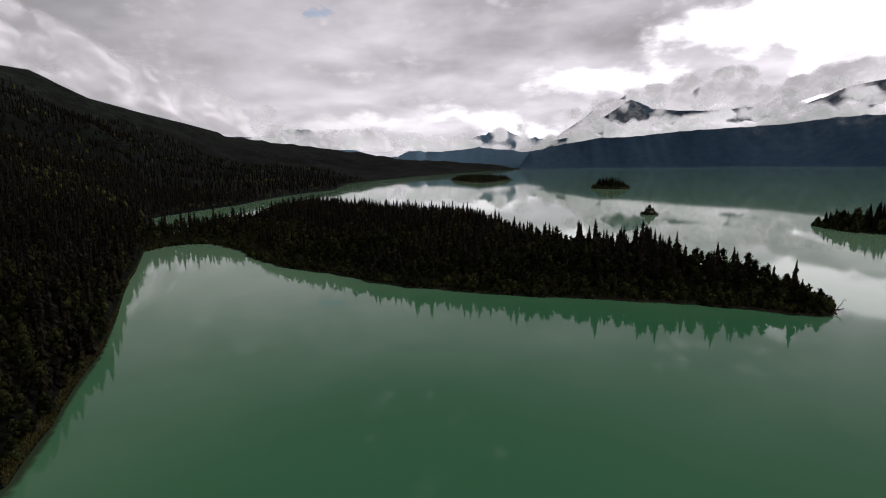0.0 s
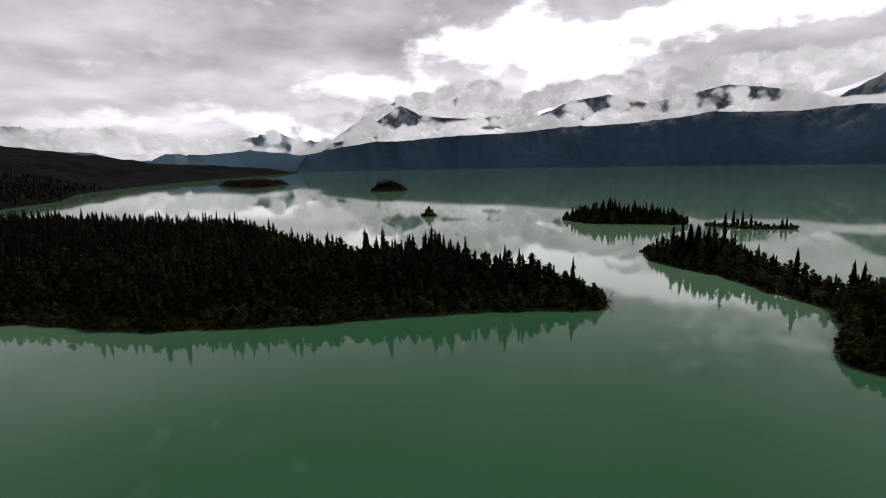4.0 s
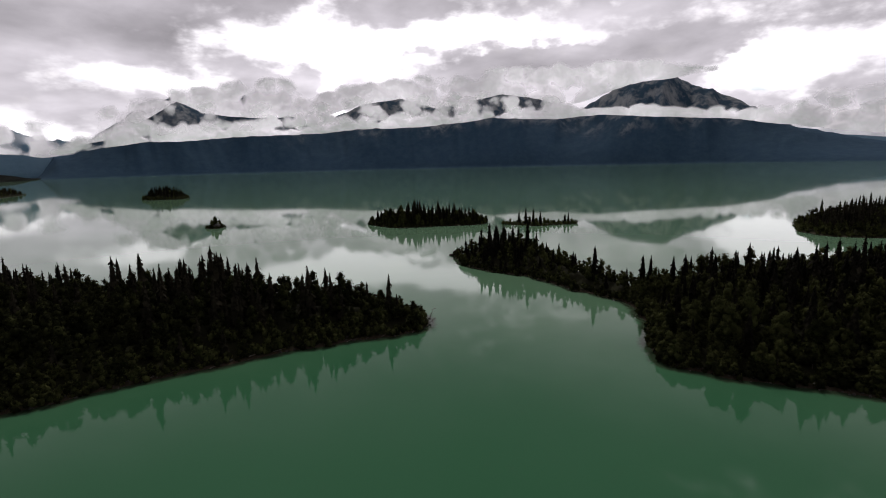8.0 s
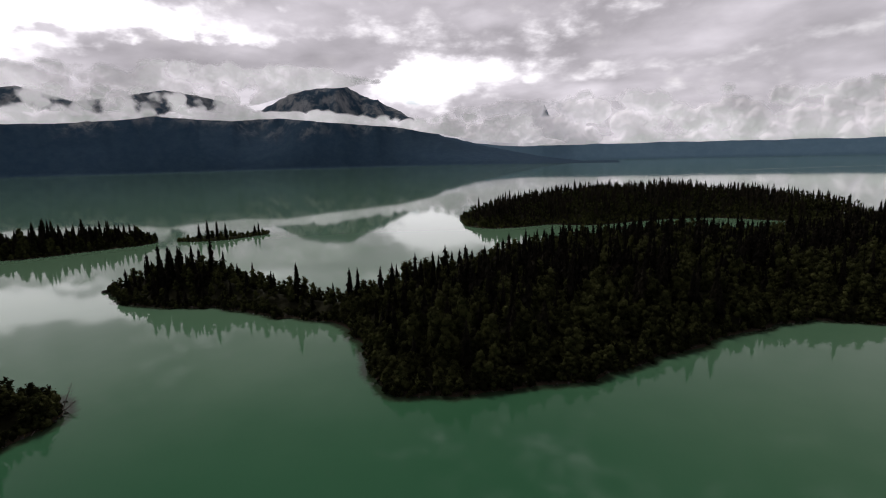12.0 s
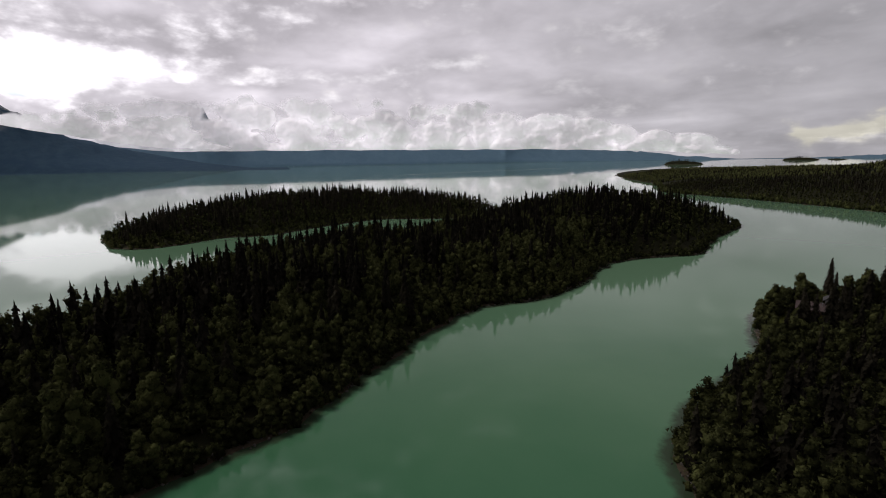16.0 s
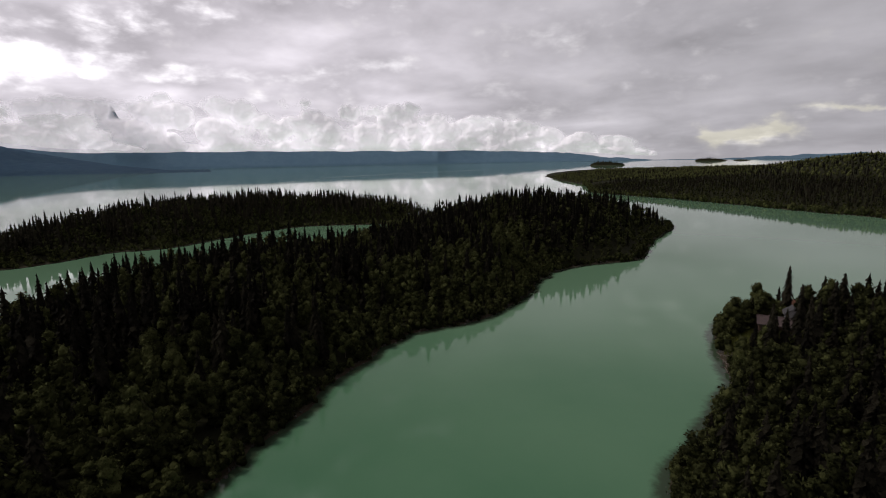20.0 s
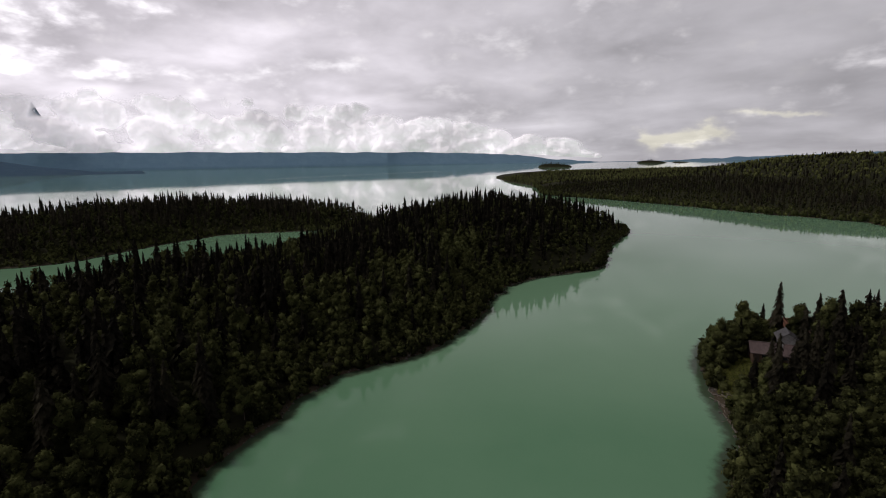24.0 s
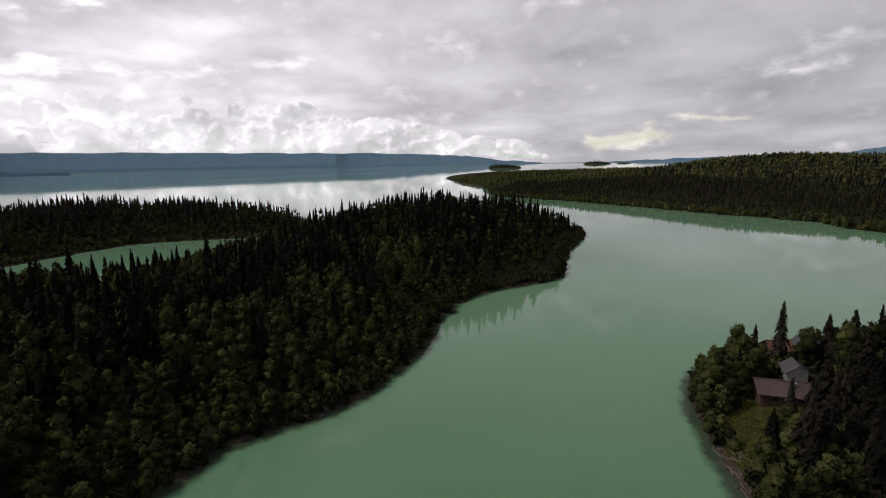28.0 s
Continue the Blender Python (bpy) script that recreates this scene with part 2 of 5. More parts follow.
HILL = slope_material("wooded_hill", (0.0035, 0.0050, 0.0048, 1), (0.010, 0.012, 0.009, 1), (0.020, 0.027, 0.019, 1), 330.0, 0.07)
# these two far slopes carry the haze of distance as blue in their base colours
HAZED_RANGE = slope_material("hazed_far_range", (0.034, 0.068, 0.115, 1), (0.046, 0.086, 0.130, 1), (0.30, 0.31, 0.33, 1), 470.0, 0.02)
HAZED_FAR = slope_material("hazed_farther_range", (0.120, 0.200, 0.280, 1), (0.140, 0.225, 0.305, 1), (0.20, 0.23, 0.27, 1), 560.0, 0.012)


def water_material():
    """Milky with rock flour, paler with distance from the bay; the bed shows through at the shore."""
    m, n = material("glacial_water")
    pos = place(n)
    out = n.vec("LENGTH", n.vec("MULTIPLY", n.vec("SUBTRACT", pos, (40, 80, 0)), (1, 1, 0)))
    wander = n.noise(pos, 0.012, 5.0, 0.55)
    pale = n.step(n.math("ADD", out, n.math("MULTIPLY", n.math("SUBTRACT", wander, 0.5), 150.0)), 50.0, 225.0)
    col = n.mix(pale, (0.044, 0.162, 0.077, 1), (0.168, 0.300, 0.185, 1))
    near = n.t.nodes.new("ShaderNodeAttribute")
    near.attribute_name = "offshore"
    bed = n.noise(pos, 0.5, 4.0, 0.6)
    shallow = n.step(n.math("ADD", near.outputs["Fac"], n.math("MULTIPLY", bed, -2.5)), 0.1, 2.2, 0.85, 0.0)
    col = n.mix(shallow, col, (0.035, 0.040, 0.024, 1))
    swell = n.noise(pos, 0.35, 3.0)
    calm = n.step(n.noise(pos, 0.0035, 4.0, 0.6), 0.42, 0.62, 0.0, 1.0)
    b = n.add("ShaderNodeBump", Strength=n.math("ADD", 0.004, n.math("MULTIPLY", calm, 0.01)), Distance=0.5, Height=swell)
    p = n.add("ShaderNodeBsdfPrincipled", **{"Base Color": col, "Roughness": 0.035, "IOR": 1.33, "Specular IOR Level": 0.34, "Normal": b.outputs[0]})
    finish(n, p)
    return m


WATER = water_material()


def cloud_material():
    """White vapour; how dense it is at each place comes from the mesh."""
    m, n = material("glowing_cloud_vapour")
    d = n.t.nodes.new("ShaderNodeAttribute")
    d.attribute_name = "vapour"
    pos = place(n)
    torn = n.noise(pos, 0.0055, 4.0, 0.48, 0.3)
    dens = n.math("ADD", d.outputs["Fac"], n.math("MULTIPLY", n.math("SUBTRACT", torn, 0.5), 1.0))
    alpha = n.step(dens, 0.12, 0.72)
    p = n.add("ShaderNodeBsdfDiffuse", Color=(0.70, 0.675, 0.71, 1))
    # an added, uneven glow stands in for daylight scattered inside the cloud
    e = n.add("ShaderNodeEmission", Color=(1.0, 0.95, 1.0, 1), Strength=n.step(n.noise(pos, 0.0024, 3.0, 0.5), 0.34, 0.66, 0.30, 0.54))
    s = n.t.nodes.new("ShaderNodeAddShader")
    n.t.links.new(p.outputs[0], s.inputs[0])
    n.t.links.new(e.outputs[0], s.inputs[1])
    t = n.t.nodes.new("ShaderNodeBsdfTransparent")
    x = n.add("ShaderNodeMixShader", Fac=alpha)
    n.t.links.new(t.outputs[0], x.inputs[1])
    n.t.links.new(s.outputs[0], x.inputs[2])
    finish(n, x)
    return m


CLOUD = cloud_material()


# ---- mesh helpers ----
def mesh_from(name, verts, faces, mats, smooth=False):
    """A mesh from arrays; all faces have one size."""
    verts, faces = np.asarray(verts, float), np.asarray(faces, int)
    me = bpy.data.meshes.new(name)
    k = faces.shape[1]
    me.vertices.add(len(verts))
    me.vertices.foreach_set("co", verts.ravel())
    me.loops.add(faces.size)
    me.loops.foreach_set("vertex_index", faces.ravel())
    me.polygons.add(len(faces))
    me.polygons.foreach_set("loop_start", np.arange(0, faces.size, k))
    me.polygons.foreach_set("loop_total", np.full(len(faces), k))
    me.polygons.foreach_set("use_smooth", np.full(len(faces), smooth))
    for m in mats if isinstance(mats, (list, tuple)) else [mats]:
        me.materials.append(m)
    me.update(calc_edges=True)
    return me


def part(name, bm, mat, parent=None, label=""):
    me = bpy.data.meshes.new(name)
    bm.to_mesh(me)
    bm.free()
    me.materials.append(mat)
    ob = new(name, me)
    ob.parent = parent
    return tagged(ob, label)


def fbm(x, y, z=0.0, octaves=5, rough=0.5):
    v, a, f = 0.0, 1.0, 1.0
    for i in range(octaves):
        v += a * noise.noise((x * f + 17.3 * i, y * f, z * f))
        a, f = a * rough, f * 2.03
    return v


def smooth_loop(points, steps=6, rough=0.0, seed=0):
    """A closed outline through the plan's corners, rounded, with small bays."""
    p = np.array(points, float)
    out = []
    for i in range(len(p)):
        a, b, c, d = p[i - 1], p[i], p[(i + 1) % len(p)], p[(i + 2) % len(p)]
        for s in np.arange(steps) / steps:
            q = 0.5 * (2 * b + (c - a) * s + (2 * a - 5 * b + 4 * c - d) * s * s + (3 * b - a - 3 * c + d) * s ** 3)
            q = q + rough * np.array([noise.noise((q[0] * 0.12, q[1] * 0.12, seed)), noise.noise((q[0] * 0.12, q[1] * 0.12, seed + 9))])
            out.append(q)
    return np.array(out)


def inside_by(loop, pts):
    """How far each point lies inside the outline (negative: outside)."""
    best = np.full(len(pts), 1e18)
    crossing = np.zeros(len(pts), int)
    for a, b in zip(loop, np.roll(loop, -1, 0)):
        e = b - a
        s = np.clip(((pts - a) @ e) / max(e @ e, 1e-9), 0, 1)
        best = np.minimum(best, ((pts - a - s[:, None] * e) ** 2).sum(1))
        up = (a[1] <= pts[:, 1]) != (b[1] <= pts[:, 1])
        if e[1]:
            crossing += up & (pts[:, 0] < a[0] + (pts[:, 1] - a[1]) / e[1] * e[0])
    return np.where(crossing % 2 == 1, 1, -1) * np.sqrt(best)


class Land:
    """A piece of land with a shore, and hills given as (x, y, height, reach)."""

    def __init__(self, name, outline, label, cell=4.0, bank=0.16, top=5.0, hills=(), rough=3.0, category="island"):
        self.loop = smooth_loop(outline, 6, rough, len(name))
        self.bank, self.top, self.hills = bank, top, hills
        lo, hi = self.loop.min(0) - 12, self.loop.max(0) + 12
        nx, ny = [int((hi[i] - lo[i]) / cell) + 2 for i in (0, 1)]
        gx, gy = np.meshgrid(lo[0] + cell * np.arange(nx), lo[1] + cell * np.arange(ny))
        pts = np.stack([gx.ravel(), gy.ravel()], 1)
        d = inside_by(self.loop, pts)
        z = self.height(pts, d)
        idx = np.arange(nx * ny).reshape(ny, nx)
        quads = np.stack([idx[:-1, :-1], idx[:-1, 1:], idx[1:, 1:], idx[1:, :-1]], -1).reshape(-1, 4)
        quads = quads[(d[quads] > -9).any(1)]
        used = np.unique(quads)
        back = np.zeros(nx * ny, int)
        back[used] = np.arange(len(used))
        me = mesh_from(name, np.column_stack([pts, z])[used], back[quads], GROUND, True)
        self.ob = tagged(new(name, me), label, category, kind="structure")

    def height(self, pts, d=None):
        if d is None:
            d = inside_by(self.loop, pts)
        z = np.where(d < 0, np.maximum(d * 0.25, -2.5), self.top * (1 - np.exp(-np.maximum(d, 0) * self.bank / self.top)))
        rough = np.array([fbm(x * 0.03, y * 0.03, 0.0, 3) for x, y in pts])
        z = z + np.clip(d / 15, 0, 1) * rough * 1.6 + np.clip(d, 0, 4) * 0.05
        for hx, hy, h, reach in self.hills:
            z = z + np.clip(d / 30, 0, 1) * h * np.exp(-((pts[:, 0] - hx) ** 2 + (pts[:, 1] - hy) ** 2) / reach ** 2)
        return z


# ---- land ----
PENINSULA = Land("ground_wooded_spit", [
    (-240, 330), (-205, 296), (-180, 296), (-174, 314), (-152, 324), (-124, 301), (-99, 268), (-80, 248), (-48, 227), (-20, 206), (17, 191),
    (58, 181), (94, 170), (113, 161), (124, 156), (132, 166), (130, 184), (117, 205), (107, 227), (92, 248), (74, 268),
    (58, 305), (36, 405), (-17, 458), (-75, 510), (-140, 560), (-172, 500), (-165, 400), (-205, 356)],
    "long dark wooded spit of land along the lake", bank=0.3, top=5.0, hills=[(95, 200, 4, 45)])
MIDDLE = Land("ground_middle_island", [
    (219, 228), (206, 212), (200, 193), (202, 176), (197, 156), (192, 139), (190, 127), (182, 115), (164, 105), (144, 95),
    (143, 86), (146, 76), (151, 60), (157, 48), (166, 35), (178, 20), (190, 4), (200, -12), (202, -25), (201, -45),
    (209, -68), (224, -92), (233, -115), (231, -140), (227, -164), (243, -191), (262, -235), (279, -277), (296, -276),
    (330, -262), (370, -232), (402, -200), (414, -168), (402, -138), (372, -95), (352, -48), (337, -8), (318, 25),
    (303, 50), (280, 72), (258, 88), (238, 103), (218, 116), (211, 130), (216, 148), (226, 165), (239, 186), (241, 206), (232, 222)],
    "long wooded island with a rounded hill at one end", bank=0.3, top=5.0, hills=[(300, -175, 13, 70), (250, 20, 3, 60), (205, 155, 4, 45), (225, 200, 3, 30)])
OUTER = Land("ground_outer_island", [
    (428, 108), (410, 101), (400, 87), (406, 68), (420, 47), (416, 25), (420, 5), (440, -26), (456, -72), (441, -108),
    (422, -138), (406, -150), (416, -172), (445, -183), (500, -172), (545, -138), (575, -85), (570, 0), (530, 70), (470, 112)],
    "low wooded island behind a narrow channel", bank=0.3, top=5.0, hills=[(500, -60, 8, 75), (500, 20, 5, 50)])
CABIN_POINT = Land("ground_cabin_point", [
    (155.5, -97), (151.5, -87), (148.2, -80.5), (144, -73.5), (138.5, -66.5), (133.3, -59), (131, -51), (129.2, -44), (127, -36), (125.2, -28.5), (123.3, -20.5), (119, -11), (109, 0), (96, 9), (70, 14),
    (20, 10), (-60, -20), (-90, -120), (-60, -230), (60, -215), (105, -180), (132, -150), (147, -128), (154.5, -110)],
    "wooded point with a mown clearing and cabins", cell=2.5, bank=0.25, top=4.0, rough=1.5, hills=[(138, -97, 2.4, 24)])
SOUTH = Land("ground_south_shore", [
    (826, -754), (750, -697), (677, -646), (594, -573), (545, -515), (517, -492), (446, -482), (376, -467), (312, -453), (258, -433), (217, -428),
    (181, -413), (145, -381), (60, -345), (-200, -330), (-500, -500), (-500, -1500), (300, -1900), (900, -1500), (1150, -1150), (1000, -900)],
    "wooded south shore rising to a low hill", cell=14.0, bank=0.12, top=14.0, rough=8.0, category="shore",
    hills=[(300, -700, 17, 140), (140, -820, 22, 230), (500, -1100, 8, 300)])
ISLET_WIDE = Land("ground_wide_islet", [
    (280, 378), (277, 346), (290, 332), (308, 318), (330, 302), (344, 306), (340, 322), (322, 345), (304, 372), (290, 384)],
    "small wooded islet in the lake", cell=3.0, bank=0.35, top=3.5, rough=1.0)
ISLET_LOW = Land("ground_low_islet", [(340, 287), (345, 262), (360, 250), (374, 242), (378, 249), (364, 260), (356, 274), (349, 288)],
                 "low narrow islet with a few spruces", cell=2.0, bank=0.25, top=1.2, rough=0.5)
ISLET_FAR = Land("ground_far_islet", [(281, 950), (300, 915), (330, 912), (346, 945), (338, 985), (300, 990)],
                 "small round wooded islet far out on the lake", cell=6.0, bank=0.5, top=7.0, rough=2.0)
ISLET_LONG = Land("ground_long_islet", [(25, 1500), (60, 1330), (100, 1240), (150, 1330), (200, 1450), (150, 1540), (80, 1560)],
                  "long flat wooded islet far out on the lake", cell=16.0, bank=0.3, top=5.0, rough=4.0)
ROCK_ISLET = Land("ground_rock_islet", [(188, 470), (194, 465), (201, 471), (199, 480), (190, 480)],
                  "tiny rocky islet with a single clump of trees", cell=1.5, bank=0.6, top=2.5, rough=0.5)


def polar(name, azimuths, profile, mat, label, category, smooth=True):
    """Land seen from the lake's middle: profile(az) gives rows of (range, height)."""
    rows = [profile(a) for a in azimuths]
    m = len(rows[0])
    verts = [(math.sin(radians(a)) * r, math.cos(radians(a)) * r, z) for a, row in zip(azimuths, rows) for r, z in row]
    idx = np.arange(len(verts)).reshape(len(rows), m)
    quads = np.stack([idx[:-1, :-1], idx[:-1, 1:], idx[1:, 1:], idx[1:, :-1]], -1).reshape(-1, 4)
    return tagged(new(name, mesh_from(name, verts, quads, mat, smooth)), label, category, kind="structure")


# the west shore: its waterline and its skyline, by heading
WEST_SHORE = [(-130, 120), (-60, 88), (-43.8, 101), (-40, 120), (-35.4, 162), (-33.8, 201), (-33.0, 244), (-31.9, 280), (-31, 343), (-30, 567), (-26, 630),
              (-22, 694), (-18.7, 812), (-12, 1030), (-10.6, 1307), (-5.2, 1739), (1.1, 2357), (7.7, 3424), (9.0, 3900)]
WEST_SKYLINE = [(-130, 12), (-60, 11), (-40, 9.0), (-35, 7.4), (-29.2, 5.7), (-22.7, 2.9), (-18.9, 2.4), (-12, 1.5), (-5.2, 0.5), (3, -0.1), (7.3, -0.55), (9, -0.72)]
WEST_RIDGE = [(-130, 1500), (-40, 1900), (-29, 2200), (-19, 2800), (-5, 3300), (9, 3950)]


def table(rows, a):
    return float(np.interp(a, [r[0] for r in rows], [r[1] for r in rows]))


def west_height(a, r):
    shore, ridge = table(WEST_SHORE, a), table(WEST_RIDGE, a)
    top = max(50 + ridge * math.tan(radians(table(WEST_SKYLINE, a))), 1.0)
    s = (r - shore) / max(ridge - shore, 20)
    x, y = math.sin(radians(a)) * r, math.cos(radians(a)) * r
    if s < 0:
        return max((r - shore) * 0.2, -3)
    low = min((r - shore) * 0.15, 5)
    rise = top * min(s, 1) ** 1.5 if s < 1 else top - (r - ridge) * 0.2
    crinkle = fbm(x * 0.004, y * 0.004, 3, 5) * 45 * min(s * 2, 1) * (1 - 0.75 * min(s, 1)) + fbm(x * 0.012, y * 0.012, 5, 3) * 8 * min(s * 3, 1)
    return low + max(rise + crinkle, 0)


def west_profile(a):
    shore, ridge = table(WEST_SHORE, a), table(WEST_RIDGE, a)
    ss = np.concatenate([np.array([-0.02]), np.linspace(0, 1, 60) ** 1.6, np.array([1.1, 1.3])])
    rr = [shore - 12] + [shore + (ridge - shore) * s for s in ss[1:]]
    return [(r, west_height(a, r)) for r in rr]


polar("ground_west_shore", np.arange(-130, 9.01, 0.4), west_profile, HILL, "dark wooded west shore rising into a cloud-capped mountain", "mountain")

# the range across the lake, and the farther ranges, by heading and elevation
RANGE_SKYLINE = [(8.0, -0.9), (8.7, -0.4), (10, 1.4), (12, 2.3), (15.0, 4.2), (16.4, 5.5), (17.0, 5.0), (18.2, 6.0), (19.4, 6.7), (20.2, 6.4), (21.4, 5.9), (22.6, 5.2), (24, 4.9), (26.2, 7.0), (27, 6.5), (29, 7.0), (30, 6.0), (32, 5.2), (34, 4.6), (37, 5.6),
                 (40.4, 7.0), (43, 6.8), (46, 6.0), (50.4, 7.2), (53, 7.4), (57, 6.6), (59.5, 5.2), (61.3, 4.9), (64.6, 6.8), (67.5, 7.65), (69.2, 7.9), (71.6, 7.1), (76.1, 4.9), (79.9, 2.7),
                 (82.5, 1.85), (86, 0.95), (91, -0.1), (97.4, -0.95), (99, -1.0)]


def range_profile(a):
    foot = 3650 + 150 * math.sin(radians(a) * 4) - max(0, a - 75) * 32
    ridge = foot + 800
    top = 50 + ridge * math.tan(radians(table(RANGE_SKYLINE, a)))
    rows = []
    for s in np.concatenate([[-0.03], np.linspace(0, 1, 46), [1.08]]):
        r = foot + (ridge - foot) * s
        x, y = math.sin(radians(a)) * r, math.cos(radians(a)) * r
        if s < 0:
            z = -4.0
        else:
            crease = abs(noise.noise((a * 0.3, s * 1.2, 1))) + 0.45 * abs(noise.noise((a * 0.8, s * 2.6, 4))) + 0.2 * abs(noise.noise((a * 2, s * 6, 7)))
            z = max(top, 2) * (1 - abs(1 - s) ** 1.35) if s <= 1 else top * 0.9
            z += max(top, 2) * (0.10 - 0.2 * crease) * math.sin(math.pi * min(s, 1)) * (0.35 + 0.9 * s)
            z += max(top, 2) * 0.06 * (0.3 - crease) * min(s * 1.2, 1)
            z = max(z, 3 * s)
        rows.append((r, z))
    return rows


polar("mountain_range", np.arange(8.0, 99.01, 0.2), range_profile, HAZED_RANGE, "steep dark mountain range, tinted haze blue, with bare stony tops in cloud", "mountain")


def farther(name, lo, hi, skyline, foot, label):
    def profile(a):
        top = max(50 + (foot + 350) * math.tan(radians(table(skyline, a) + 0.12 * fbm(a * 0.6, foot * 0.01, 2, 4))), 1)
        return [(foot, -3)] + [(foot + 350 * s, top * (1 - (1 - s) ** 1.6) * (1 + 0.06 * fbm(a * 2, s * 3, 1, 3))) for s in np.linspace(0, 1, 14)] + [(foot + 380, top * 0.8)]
    return polar(name, np.arange(lo, hi, 0.2), profile, HAZED_FAR, label, "mountain")


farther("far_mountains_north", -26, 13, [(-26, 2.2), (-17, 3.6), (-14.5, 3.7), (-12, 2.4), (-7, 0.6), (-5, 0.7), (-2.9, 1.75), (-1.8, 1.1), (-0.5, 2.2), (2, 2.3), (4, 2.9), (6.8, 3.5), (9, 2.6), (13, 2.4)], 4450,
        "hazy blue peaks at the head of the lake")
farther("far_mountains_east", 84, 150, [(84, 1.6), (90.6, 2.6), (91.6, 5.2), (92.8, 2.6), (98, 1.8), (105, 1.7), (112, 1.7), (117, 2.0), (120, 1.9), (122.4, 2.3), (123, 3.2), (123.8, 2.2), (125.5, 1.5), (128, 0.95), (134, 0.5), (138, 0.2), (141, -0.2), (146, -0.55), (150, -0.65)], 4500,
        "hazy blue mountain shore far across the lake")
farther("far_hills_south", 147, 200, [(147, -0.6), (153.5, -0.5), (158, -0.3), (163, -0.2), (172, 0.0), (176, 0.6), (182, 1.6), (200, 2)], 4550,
        "low haze-blue hills far to the south")


# ---- water: fine near the shores that the path passes ----
def water_sheet():
    x0, y0, x1, y1, cell = -140, -340, 500, 500, 2.6
    nx, ny = int((x1 - x0) / cell) + 1, int((y1 - y0) / cell) + 1
    gx, gy = np.meshgrid(x0 + cell * np.arange(nx), y0 + cell * np.arange(ny))
    p = np.stack([gx.ravel(), gy.ravel()], 1)
    off = np.full(len(p), 60.0)
    for land in (PENINSULA, MIDDLE, OUTER, CABIN_POINT):
        off = np.minimum(off, -inside_by(land.loop, p))
    r, a = np.hypot(p[:, 0], p[:, 1]), np.degrees(np.arctan2(p[:, 0], p[:, 1]))
    west = (np.interp(a, [q[0] for q in WEST_SHORE], [q[1] for q in WEST_SHORE]) - r) * 0.55
    off = np.where((a < -15) & (a > -125), np.minimum(off, west), off)
    off[(p[:, 0] < x0 + 1) | (p[:, 0] > x1 - 4) | (p[:, 1] < y0 + 1) | (p[:, 1] > y1 - 4)] = 60.0
    far = 7000
    ring = [(-far, -far), (far, -far), (far, far), (-far, far)]
    v = np.column_stack([np.concatenate([p, ring]), np.zeros(len(p) + 4)])
    idx = np.arange(nx * ny).reshape(ny, nx)
    quads = np.stack([idx[:-1, :-1], idx[:-1, 1:], idx[1:, 1:], idx[1:, :-1]], -1).reshape(-1, 4)
    k = len(p)
    c = [idx[0, 0], idx[0, -1], idx[-1, -1], idx[-1, 0]]
    quads = np.concatenate([quads, [(k + i, k + (i + 1) % 4, c[(i + 1) % 4], c[i]) for i in range(4)]])
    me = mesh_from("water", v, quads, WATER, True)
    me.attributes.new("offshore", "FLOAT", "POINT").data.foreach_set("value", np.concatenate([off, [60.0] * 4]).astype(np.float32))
    return tagged(new("water", me), "still milky green glacial lake water reflecting the clouds", "lake", kind="structure")


water_sheet()


